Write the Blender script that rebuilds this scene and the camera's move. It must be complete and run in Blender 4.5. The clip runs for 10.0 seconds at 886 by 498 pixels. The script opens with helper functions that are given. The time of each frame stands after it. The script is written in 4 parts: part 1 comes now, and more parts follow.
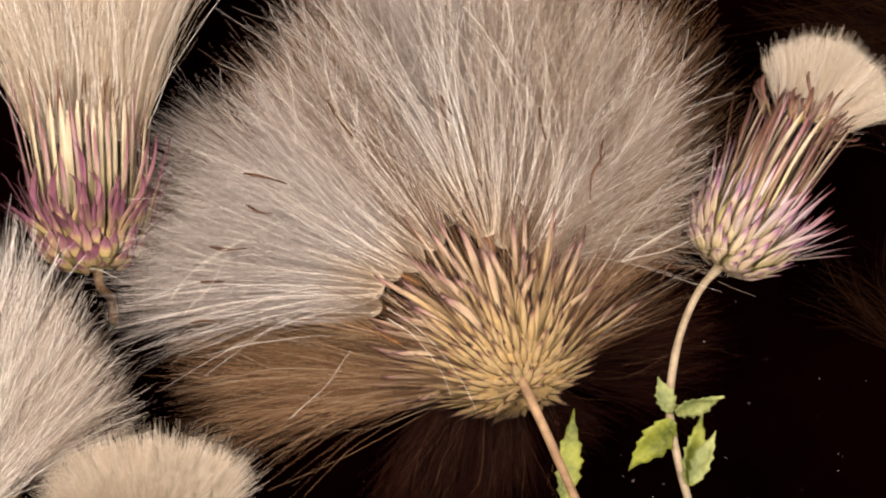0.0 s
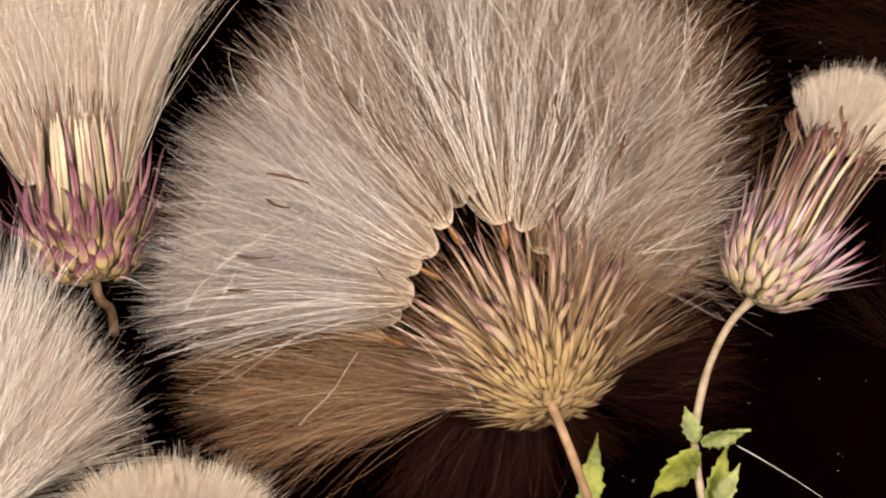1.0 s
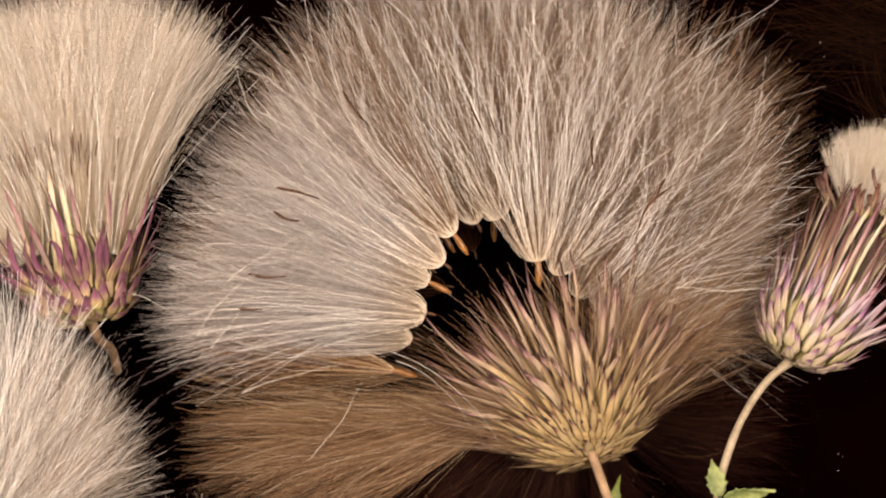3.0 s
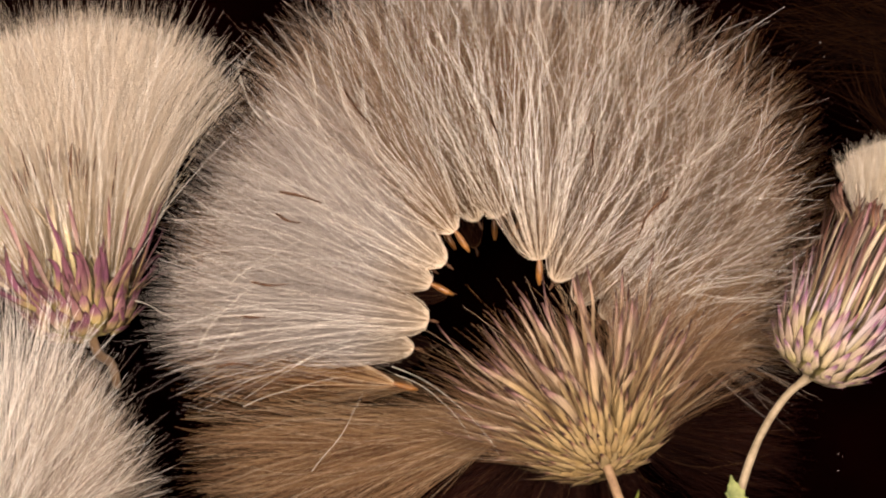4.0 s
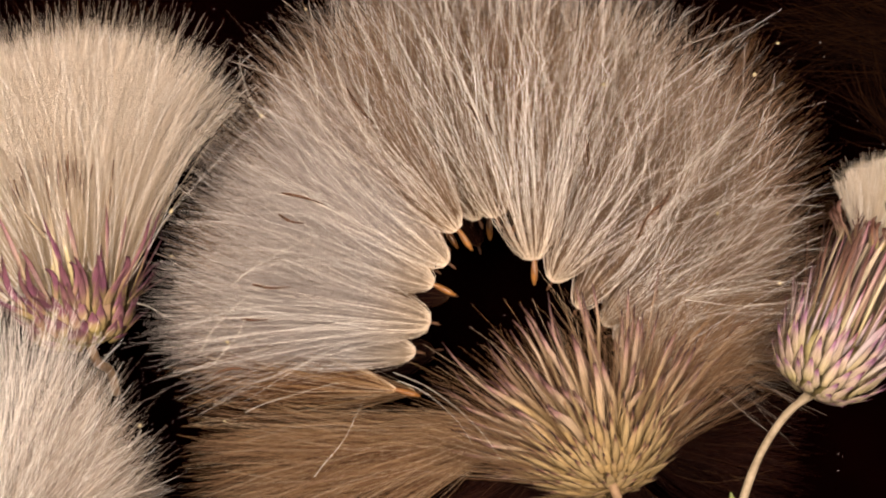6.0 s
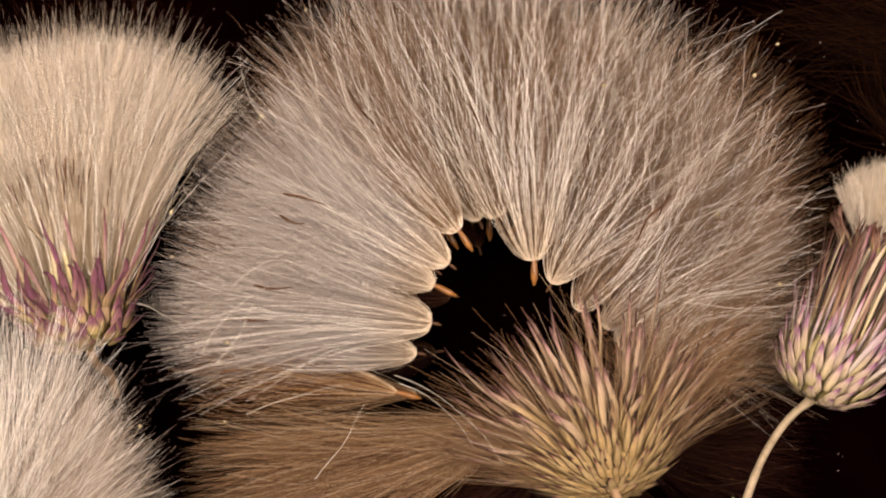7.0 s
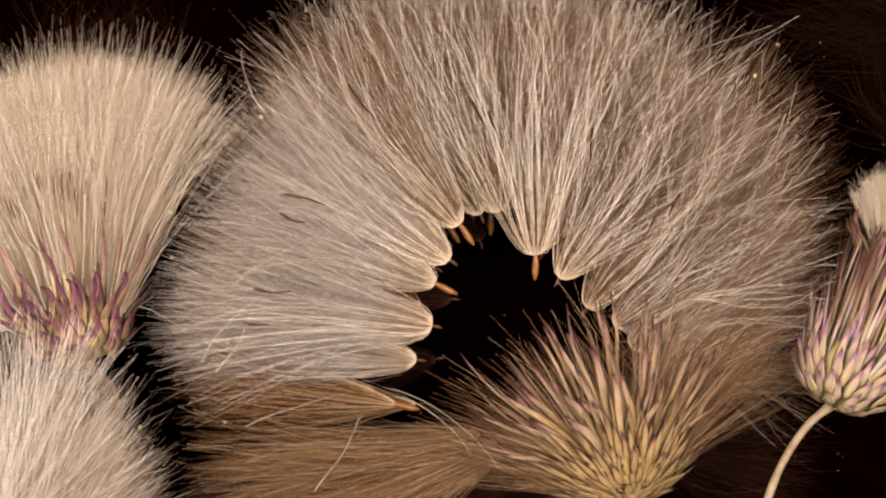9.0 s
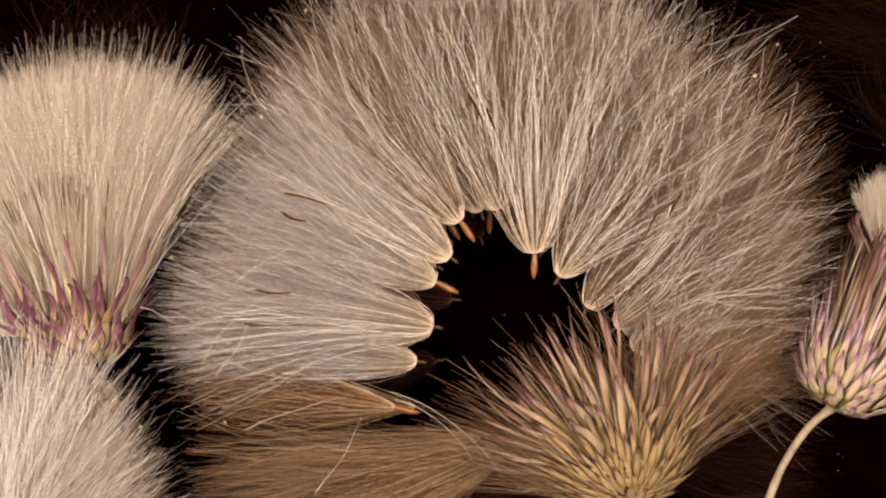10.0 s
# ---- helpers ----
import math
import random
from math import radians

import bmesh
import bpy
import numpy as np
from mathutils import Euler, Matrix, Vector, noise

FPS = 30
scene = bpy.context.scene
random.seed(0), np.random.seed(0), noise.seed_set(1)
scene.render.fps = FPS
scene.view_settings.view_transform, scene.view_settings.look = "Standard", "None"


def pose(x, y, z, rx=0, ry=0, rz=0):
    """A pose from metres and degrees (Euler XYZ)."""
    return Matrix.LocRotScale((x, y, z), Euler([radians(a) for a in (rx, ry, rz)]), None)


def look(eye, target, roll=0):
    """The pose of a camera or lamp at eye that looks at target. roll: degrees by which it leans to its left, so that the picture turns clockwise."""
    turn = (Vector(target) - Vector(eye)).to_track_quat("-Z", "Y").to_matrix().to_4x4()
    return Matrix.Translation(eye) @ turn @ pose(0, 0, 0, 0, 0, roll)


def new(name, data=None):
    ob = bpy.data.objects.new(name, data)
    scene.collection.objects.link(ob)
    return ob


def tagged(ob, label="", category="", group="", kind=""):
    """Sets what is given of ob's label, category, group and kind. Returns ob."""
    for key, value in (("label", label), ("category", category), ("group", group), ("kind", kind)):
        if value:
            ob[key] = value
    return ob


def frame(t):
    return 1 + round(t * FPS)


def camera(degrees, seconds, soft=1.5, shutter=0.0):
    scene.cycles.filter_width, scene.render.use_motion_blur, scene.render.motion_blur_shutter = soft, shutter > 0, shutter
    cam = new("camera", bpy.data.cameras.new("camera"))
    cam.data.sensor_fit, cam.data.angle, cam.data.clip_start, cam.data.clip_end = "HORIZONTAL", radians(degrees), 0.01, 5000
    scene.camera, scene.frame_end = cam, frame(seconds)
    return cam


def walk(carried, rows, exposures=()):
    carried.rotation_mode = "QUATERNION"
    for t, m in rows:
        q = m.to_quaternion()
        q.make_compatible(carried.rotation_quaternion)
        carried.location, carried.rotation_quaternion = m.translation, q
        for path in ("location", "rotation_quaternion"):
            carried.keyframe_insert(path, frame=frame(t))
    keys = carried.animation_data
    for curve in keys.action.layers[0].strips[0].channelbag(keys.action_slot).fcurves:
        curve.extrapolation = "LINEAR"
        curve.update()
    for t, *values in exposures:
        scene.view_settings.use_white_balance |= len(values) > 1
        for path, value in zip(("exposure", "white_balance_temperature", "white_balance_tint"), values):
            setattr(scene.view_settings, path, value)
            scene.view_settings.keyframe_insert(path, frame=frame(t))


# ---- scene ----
# Thistle heads lying on black felt, seen from straight above.
# Sheet units: 18 to the millimetre; x to the right, y down the sheet, h up from the felt.
S = 1 / 18000
CX, CY, HREF, REACH = 784, 441, 150, 2154
cam = camera(40, 10.0, 2.2)
EYE = (0, 0, (HREF + REACH) * S)
walk(cam, [(0, look(EYE, (0, 0, 0))), (10, look(EYE, (0, 0, 0)))],
     ((0, 0.38, 6380, 10), (2.5, 0.43, 6560, 11), (4, 0.33, 6740, 12), (5.5, 0.31, 6740, 12), (7.5, 0.24, 6820, 13), (10, 0.19, 6860, 13)))


def P(x, y, h=HREF):
    k = (HREF + REACH - h) / REACH * S
    return Vector(((x - CX) * k, (CY - y) * k, h * S))


def PM(x, y, h, deg=0.0):
    return Matrix.Translation(P(x, y, h)) @ Matrix.Rotation(radians(deg), 4, "Z")


# ---- light: a dim room and two soft lamps beside the camera ----
world = bpy.data.worlds.new("room")
scene.world = world
world.use_nodes = True
world.node_tree.nodes["Background"].inputs[0].default_value = (1.0, 0.92, 0.85, 1)
world.node_tree.nodes["Background"].inputs[1].default_value = 0.015


def area_lamp(name, eye, target, size, watts, colour):
    data = bpy.data.lights.new(name, "AREA")
    data.shape, data.size, data.energy, data.color = "DISK", size, watts, colour
    ob = new(name, data)
    ob.matrix_world = look(eye, target)
    return ob


area_lamp("lamp_key", (-0.062, 0.034, 0.135), (-0.004, 0, 0.008), 0.09, 0.47, (1.0, 0.845, 0.72))
area_lamp("lamp_side", (0.075, -0.012, 0.13), (0.004, 0, 0.008), 0.08, 0.32, (1.0, 0.855, 0.735))


# ---- materials ----
def nodes_of(name):
    mat = bpy.data.materials.new(name)
    mat.use_nodes = True
    tree = mat.node_tree
    return mat, tree.nodes, tree.links, tree.nodes["Principled BSDF"]


def ramp_of(nodes, stops):
    ramp = nodes.new("ShaderNodeValToRGB")
    el = ramp.color_ramp.elements
    while len(el) < len(stops):
        el.new(0.5)
    for e, (p, c) in zip(el, stops):
        e.position, e.color = p, (*c, 1)
    return ramp


def hair_material(name, low, mid, high, translucent=0.3, rough=0.45, vary=0.08, gloss=0.5, foot=None, foot_end=0.24):
    """Plant hair: each strand has its own tone, and lets some light through; foot: the colour near the seed."""
    mat, nodes, links, bsdf = nodes_of(name)
    geo = nodes.new("ShaderNodeNewGeometry")
    ramp = ramp_of(nodes, [(0.0, low), (0.55, mid), (1.0, high)])
    links.new(geo.outputs["Random Per Island"], ramp.inputs[0])
    info = nodes.new("ShaderNodeObjectInfo")
    tone = nodes.new("ShaderNodeMapRange")
    tone.inputs[3].default_value, tone.inputs[4].default_value = 1 - vary, 1 + vary * 0.7
    links.new(info.outputs["Random"], tone.inputs[0])
    hsv = nodes.new("ShaderNodeHueSaturation")
    links.new(tone.outputs[0], hsv.inputs["Value"])
    shade = ramp.outputs[0]
    if foot:
        tex = nodes.new("ShaderNodeTexCoord")
        sep = nodes.new("ShaderNodeSeparateXYZ")
        links.new(tex.outputs["Generated"], sep.inputs[0])
        near = nodes.new("ShaderNodeMapRange")
        near.inputs[1].default_value, near.inputs[2].default_value = 0.02, foot_end
        near.inputs[3].default_value, near.inputs[4].default_value = 0.7, 0.0
        links.new(sep.outputs[0], near.inputs[0])
        warm = nodes.new("ShaderNodeMix")
        warm.data_type = "RGBA"
        warm.inputs[7].default_value = (*foot, 1)
        links.new(near.outputs[0], warm.inputs[0])
        links.new(shade, warm.inputs[6])
        shade = warm.outputs[2]
    links.new(shade, hsv.inputs["Color"])
    links.new(hsv.outputs[0], bsdf.inputs["Base Color"])
    bsdf.inputs["Roughness"].default_value = rough
    bsdf.inputs["Specular IOR Level"].default_value = gloss
    trans = nodes.new("ShaderNodeBsdfTranslucent")
    links.new(hsv.outputs[0], trans.inputs[0])
    mix = nodes.new("ShaderNodeMixShader")
    mix.inputs[0].default_value = translucent
    links.new(bsdf.outputs[0], mix.inputs[1])
    links.new(trans.outputs[0], mix.inputs[2])
    links.new(mix.outputs[0], nodes["Material Output"].inputs[0])
    return mat


def bract_material(name, stops, rough=0.6, vary=0.25, tint=None):
    """A scale leaf: colour runs from foot to tip, with fine veins along it and a tone of its own."""
    mat, nodes, links, bsdf = nodes_of(name)
    tex = nodes.new("ShaderNodeTexCoord")
    sep = nodes.new("ShaderNodeSeparateXYZ")
    links.new(tex.outputs["Generated"], sep.inputs[0])
    info = nodes.new("ShaderNodeObjectInfo")
    shift = nodes.new("ShaderNodeMath")
    shift.operation = "MULTIPLY_ADD"
    links.new(info.outputs["Random"], shift.inputs[0])
    shift.inputs[1].default_value = 0.14
    shift.inputs[2].default_value = -0.07
    add = nodes.new("ShaderNodeMath")
    links.new(sep.outputs[0], add.inputs[0])
    links.new(shift.outputs[0], add.inputs[1])
    wob = nodes.new("ShaderNodeTexNoise")
    wob.inputs["Scale"].default_value = 5
    links.new(tex.outputs["Generated"], wob.inputs["Vector"])
    add2 = nodes.new("ShaderNodeMath")
    add2.operation = "MULTIPLY_ADD"
    links.new(wob.outputs[0], add2.inputs[0])
    add2.inputs[1].default_value = 0.22
    links.new(add.outputs[0], add2.inputs[2])
    sub = nodes.new("ShaderNodeMath")
    sub.operation = "SUBTRACT"
    sub.inputs[1].default_value = 0.11
    links.new(add2.outputs[0], sub.inputs[0])
    ramp = ramp_of(nodes, stops)
    links.new(sub.outputs[0], ramp.inputs[0])
    stretch = nodes.new("ShaderNodeMapping")
    stretch.inputs["Scale"].default_value = (2, 22, 6)
    links.new(tex.outputs["Generated"], stretch.inputs[0])
    vein = nodes.new("ShaderNodeTexNoise")
    vein.inputs["Scale"].default_value = 1.0
    vein.inputs["Detail"].default_value = 3
    links.new(stretch.outputs[0], vein.inputs["Vector"])
    hsv = nodes.new("ShaderNodeHueSaturation")
    val = nodes.new("ShaderNodeMapRange")
    val.inputs[1].default_value, val.inputs[2].default_value = 0.25, 0.75
    val.inputs[3].default_value, val.inputs[4].default_value = 1 - vary * 1.4, 1 + vary
    links.new(vein.outputs[0], val.inputs[0])
    links.new(val.outputs[0], hsv.inputs["Value"])
    tone = nodes.new("ShaderNodeMix")
    tone.data_type = "RGBA"
    turn = nodes.new("ShaderNodeMath")
    turn.operation = "MULTIPLY"
    turn.inputs[1].default_value = 7.31
    cut = nodes.new("ShaderNodeMath")
    cut.operation = "FRACT"
    amount = nodes.new("ShaderNodeMath")
    amount.operation = "MULTIPLY"
    amount.inputs[1].default_value = 0.65 if tint else 0.0
    links.new(info.outputs["Random"], turn.inputs[0])
    links.new(turn.outputs[0], cut.inputs[0])
    links.new(cut.outputs[0], amount.inputs[0])
    fade = nodes.new("ShaderNodeMapRange")
    fade.inputs[1].default_value, fade.inputs[2].default_value = 0.6, 0.85
    fade.inputs[3].default_value, fade.inputs[4].default_value = 1.0, 0.0
    links.new(sub.outputs[0], fade.inputs[0])
    kept = nodes.new("ShaderNodeMath")
    kept.operation = "MULTIPLY"
    links.new(amount.outputs[0], kept.inputs[0])
    links.new(fade.outputs[0], kept.inputs[1])
    links.new(kept.outputs[0], tone.inputs[0])
    links.new(ramp.outputs[0], tone.inputs[6])
    tone.inputs[7].default_value = (*(tint or (0, 0, 0)), 1)
    links.new(tone.outputs[2], hsv.inputs["Color"])
    links.new(hsv.outputs[0], bsdf.inputs["Base Color"])
    bump = nodes.new("ShaderNodeBump")
    bump.inputs["Strength"].default_value = 0.5
    bump.inputs["Distance"].default_value = 0.00015
    links.new(vein.outputs[0], bump.inputs["Height"])
    links.new(bump.outputs[0], bsdf.inputs["Normal"])
    bsdf.inputs["Roughness"].default_value = rough
    bsdf.inputs["Specular IOR Level"].default_value = 0.3
    return mat


def mottled(name, a, b, scale, rough=0.7, stretch=(1, 1, 1), bump_m=0.0001, spec=0.3):
    mat, nodes, links, bsdf = nodes_of(name)
    tex = nodes.new("ShaderNodeTexCoord")
    mp = nodes.new("ShaderNodeMapping")
    mp.inputs["Scale"].default_value = stretch
    links.new(tex.outputs["Object"], mp.inputs[0])
    n1 = nodes.new("ShaderNodeTexNoise")
    n1.inputs["Scale"].default_value, n1.inputs["Detail"].default_value = scale, 6
    n2 = nodes.new("ShaderNodeTexNoise")
    n2.inputs["Scale"].default_value, n2.inputs["Detail"].default_value = scale * 7, 3
    links.new(mp.outputs[0], n1.inputs["Vector"])
    links.new(mp.outputs[0], n2.inputs["Vector"])
    mid = nodes.new("ShaderNodeMath")
    mid.operation = "MULTIPLY_ADD"
    mid.inputs[1].default_value = 0.35
    links.new(n2.outputs[0], mid.inputs[0])
    links.new(n1.outputs[0], mid.inputs[2])
    ramp = ramp_of(nodes, [(0.45, a), (0.85, b)])
    links.new(mid.outputs[0], ramp.inputs[0])
    links.new(ramp.outputs[0], bsdf.inputs["Base Color"])
    bump = nodes.new("ShaderNodeBump")
    bump.inputs["Strength"].default_value = 0.6
    bump.inputs["Distance"].default_value = bump_m
    links.new(n2.outputs[0], bump.inputs["Height"])
    links.new(bump.outputs[0], bsdf.inputs["Normal"])
    bsdf.inputs["Roughness"].default_value = rough
    bsdf.inputs["Specular IOR Level"].default_value = spec
    return mat


M_FELT = mottled("black_felt", (0.0001, 0.00003, 0.00003), (0.0011, 0.00014, 0.0001), 28, 1.0, (1, 1, 1), 0.0002, 0.0)
# foot: yellowish brush root, also darkened to stand for shade deep between scales
M_CREAM = hair_material("cream_pappus", (0.54, 0.445, 0.345), (0.65, 0.56, 0.46), (0.79, 0.73, 0.655), 0.45, foot=(0.36, 0.245, 0.105), foot_end=0.6)
M_WHITE = hair_material("white_pappus_hair", (0.80, 0.70, 0.61), (0.93, 0.88, 0.82), (0.98, 0.97, 0.95), 0.2, 0.3)
M_SILVER = hair_material("silver_pappus", (0.37, 0.326, 0.302), (0.455, 0.407, 0.38), (0.575, 0.528, 0.502), 0.5, 0.5, 0.12, 0.3, (0.34, 0.2295, 0.119))
# dusky: brown shadow between the pale threads, put into the fluff's colour
M_DUSKY_SHADE = hair_material("dusky_shade_pappus", (0.19, 0.124, 0.083), (0.262, 0.18, 0.126), (0.36, 0.266, 0.196), 0.5, 0.5, 0.2, 0.2, (0.221, 0.1275, 0.0595))
# fawn is the bristles' own colour; on tufts it paints in brown shade
M_FAWN_SHADE = hair_material("fawn_shade_pappus", (0.18, 0.093, 0.044), (0.27, 0.157, 0.084), (0.37, 0.237, 0.145), 0.5, 0.5, 0.25, 0.2)
# tan: a darker copy of the pappus for tufts that lie in shade
M_TAN_SHADE = hair_material("tan_shade_pappus", (0.051, 0.017, 0.0051), (0.136, 0.0612, 0.0229), (0.2805, 0.153, 0.0697), 0.34, 0.5, 0.35, 0.25)
# dark red-brown in place of the shade under the open head
M_RUSSET_SHADE = hair_material("russet_shade_pappus", (0.007, 0.0009, 0.0004), (0.018, 0.0028, 0.0012), (0.038, 0.009, 0.0035), 0.2, 0.6, 0.2, 0.1)
M_IVORY = hair_material("ivory_pappus", (0.58, 0.475, 0.355), (0.72, 0.63, 0.505), (0.85, 0.795, 0.71), 0.4)
M_THREAD = hair_material("white_thread", (0.80, 0.70, 0.61), (0.93, 0.87, 0.80), (0.98, 0.96, 0.93), 0.15, 0.24, 0.03, 0.8, (0.66, 0.50, 0.33))
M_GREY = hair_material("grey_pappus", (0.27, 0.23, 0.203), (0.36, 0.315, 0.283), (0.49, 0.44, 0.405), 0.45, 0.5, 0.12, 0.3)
M_SHAG = hair_material("pinkish_cream_pappus", (0.34, 0.2677, 0.2125), (0.4505, 0.3697, 0.3017), (0.612, 0.5397, 0.4675), 0.45, 0.5, 0.1, 0.3)
M_STRAW = hair_material("straw_pappus_hair", (0.27, 0.145, 0.058), (0.48, 0.315, 0.17), (0.74, 0.61, 0.455))
# near-black brown: the unlit depth of low fluff is put into the colour
M_BROWN_SHADE = hair_material("brown_shade_pappus", (0.003, 0.0008, 0.0004), (0.010, 0.003, 0.0014), (0.038, 0.016, 0.007), 0.2, 0.8, 0.1, 0.03)
M_GLINT = hair_material("loose_hair", (0.75, 0.68, 0.58), (0.85, 0.8, 0.7), (0.95, 0.92, 0.86), 0.2, 0.3)
COARSE = {M_IVORY.name: M_WHITE, M_DUSKY_SHADE.name: M_THREAD, M_GREY.name: M_WHITE, M_SHAG.name: M_WHITE, M_FAWN_SHADE.name: M_STRAW, M_RUSSET_SHADE.name: M_TAN_SHADE, M_SILVER.name: M_THREAD, M_CREAM.name: M_WHITE, M_TAN_SHADE.name: M_STRAW, M_STRAW.name: M_WHITE, M_BROWN_SHADE.name: M_BROWN_SHADE, M_GLINT.name: M_GLINT}
M_SEED = mottled("seed_coat", (0.0425, 0.0127, 0.0026), (0.272, 0.119, 0.0298), 900, 0.35, (0.3, 1, 1), 0.00005, 0.5)
# seed coat darkened to near black for the shade down on the felt
M_SEED_SHADE = mottled("shade_seed_coat", (0.0017, 0.0007, 0.0004), (0.0043, 0.0017, 0.0011), 900, 0.8)
M_FLORET = mottled("withered_floret", (0.017, 0.0076, 0.0043), (0.085, 0.0382, 0.017), 900, 0.8, (0.3, 1, 1))
M_STEM = mottled("pale_stem", (0.1275, 0.0935, 0.0553), (0.2805, 0.2253, 0.153), 500, 0.7, (1, 1, 1), 0.0001)
M_STEM_DRY = mottled("brown_stem", (0.0935, 0.051, 0.0272), (0.238, 0.153, 0.085), 500, 0.7, (1, 1, 1), 0.0001)
M_LEAF = mottled("thistle_leaf", (0.017, 0.0272, 0.0034), (0.17, 0.187, 0.0255), 320, 0.55, (1, 1, 1), 0.0002)
M_LEAF_PALE = mottled("pale_leaf", (0.0382, 0.0553, 0.0119), (0.1955, 0.2125, 0.0723), 320, 0.6, (1, 1, 1), 0.0002)
M_CUP_OCHRE = mottled("ochre_cup", (0.2, 0.125, 0.045), (0.33, 0.225, 0.095), 1400, 0.9, (1, 1, 1), 0.0003)
M_CUP_GREEN = mottled("greenish_cup", (0.187, 0.153, 0.051), (0.357, 0.2975, 0.1445), 450)
M_DUST = mottled("dust", (0.1275, 0.102, 0.0935), (0.425, 0.3995, 0.3825), 3000)
M_POLLEN = mottled("pollen", (0.36, 0.29, 0.14), (0.58, 0.5, 0.33), 3000)
M_BR_PLUM = bract_material("plum_bract", [(0.0, (0.289, 0.238, 0.0765)), (0.32, (0.306, 0.221, 0.102)), (0.5, (0.1445, 0.0467, 0.0892)), (0.85, (0.102, 0.034, 0.051)), (0.97, (0.0425, 0.0136, 0.0136))], 0.6, 0.3, (0.204, 0.1105, 0.0935))
M_BR_LONG = bract_material("long_bract", [(0.0, (0.289, 0.2295, 0.068)), (0.35, (0.323, 0.255, 0.1275)), (0.65, (0.2635, 0.17, 0.1445)), (0.88, (0.17, 0.068, 0.085)), (1.0, (0.102, 0.0298, 0.0298))], 0.5, 0.3, (0.221, 0.1275, 0.153))
M_BR_SILK = bract_material("silky_bract", [(0.0, (0.28, 0.225, 0.065)), (0.3, (0.36, 0.295, 0.14)), (0.65, (0.39, 0.32, 0.21)), (0.85, (0.39, 0.31, 0.22)), (1.0, (0.33, 0.245, 0.17))], 0.45, 0.35, (0.34, 0.28, 0.2))
M_BR_OCHRE = bract_material("ochre_bract", [(0.0, (0.1955, 0.119, 0.0408)), (0.4, (0.2635, 0.1742, 0.0748)), (0.68, (0.2465, 0.1573, 0.0833)), (0.8, (0.1105, 0.0442, 0.0306)), (0.9, (0.0153, 0.0051, 0.0051))], 0.8, 0.4, (0.23, 0.172, 0.085))
M_BR_STRAW = bract_material("straw_bract", [(0.0, (0.204, 0.1275, 0.0442)), (0.4, (0.2805, 0.1913, 0.085)), (0.66, (0.272, 0.187, 0.1148)), (0.84, (0.1955, 0.1062, 0.0978)), (0.95, (0.034, 0.0102, 0.0093))], 0.6, 0.45, (0.255, 0.1913, 0.153))
M_BR_LILAC = bract_material("lilac_bract", [(0.0, (0.27, 0.225, 0.09)), (0.35, (0.36, 0.29, 0.175)), (0.6, (0.36, 0.26, 0.215)), (0.8, (0.25, 0.115, 0.2)), (0.96, (0.07, 0.02, 0.03))], 0.8, 0.35, (0.33, 0.24, 0.2))
M_BR_PINK = bract_material("pink_bract", [(0.0, (0.374, 0.34, 0.153)), (0.4, (0.459, 0.374, 0.323)), (0.75, (0.357, 0.221, 0.255)), (0.96, (0.1445, 0.0425, 0.051))], 0.45, 0.3, (0.357, 0.289, 0.34))
M_BR_RUST = bract_material("rust_floret", [(0.0, (0.255, 0.2125, 0.0765)), (0.35, (0.204, 0.119, 0.068)), (0.65, (0.1105, 0.0467, 0.0298)), (0.92, (0.0425, 0.0136, 0.0068))], 0.6, 0.4, (0.1275, 0.0765, 0.068))


# ---- building helpers ----
MOVES = []          # (object, rows) for motions()


def mesh_of(name, verts, faces, mat, smooth=True):
    me = bpy.data.meshes.new(name)
    me.from_pydata(verts, [], faces)
    if smooth:
        me.polygons.foreach_set("use_smooth", [True] * len(me.polygons))
    me.materials.append(mat)
    me.update()
    return me


def part(name, me, parent, m=None, label=""):
    ob = new(name, me)
    ob.parent = parent
    if m is not None:
        ob.matrix_basis = m
    return tagged(ob, label)


def thing(name, label, category, group="", kind="", data=None):
    return tagged(new(name, data), label, category, group, kind)


def sweep(points, radii, sides=8):
    """Verts and faces of a tapering tube along the points (sheet units, y up)."""
    pts = [Vector(p) for p in points]
    verts, faces = [], []
    side = Vector((0, 0, 1))
    for i, p in enumerate(pts):
        d = (pts[min(i + 1, len(pts) - 1)] - pts[max(i - 1, 0)]).normalized()
        u = (side - d * side.dot(d))
        u = u.normalized() if u.length > 1e-3 else d.orthogonal().normalized()
        v = d.cross(u)
        for k in range(sides):
            a = 2 * math.pi * k / sides
            verts.append((p + (u * math.cos(a) + v * math.sin(a)) * radii[i]) * S)
    for i in range(len(pts) - 1):
        for k in range(sides):
            a, b = i * sides + k, i * sides + (k + 1) % sides
            faces.append((a, b, b + sides, a + sides))
    faces.append(tuple(range(sides - 1, -1, -1)))
    faces.append(tuple(range(len(verts) - sides, len(verts))))
    return verts, faces


def bezier(points, steps):
    """A smooth line through the points."""
    pts = [np.array(p, float) for p in points]
    pts = [2 * pts[0] - pts[1]] + pts + [2 * pts[-1] - pts[-2]]
    out = []
    for i in range(1, len(pts) - 2):
        a, b, c, d = pts[i - 1:i + 3]
        for k in range(steps):
            s = k / steps
            out.append(0.5 * (2 * b + (c - a) * s + (2 * a - 5 * b + 4 * c - d) * s * s + (3 * b - a - 3 * c + d) * s ** 3))
    out.append(pts[-2])
    return [tuple(p) for p in out]


HSEG = 9


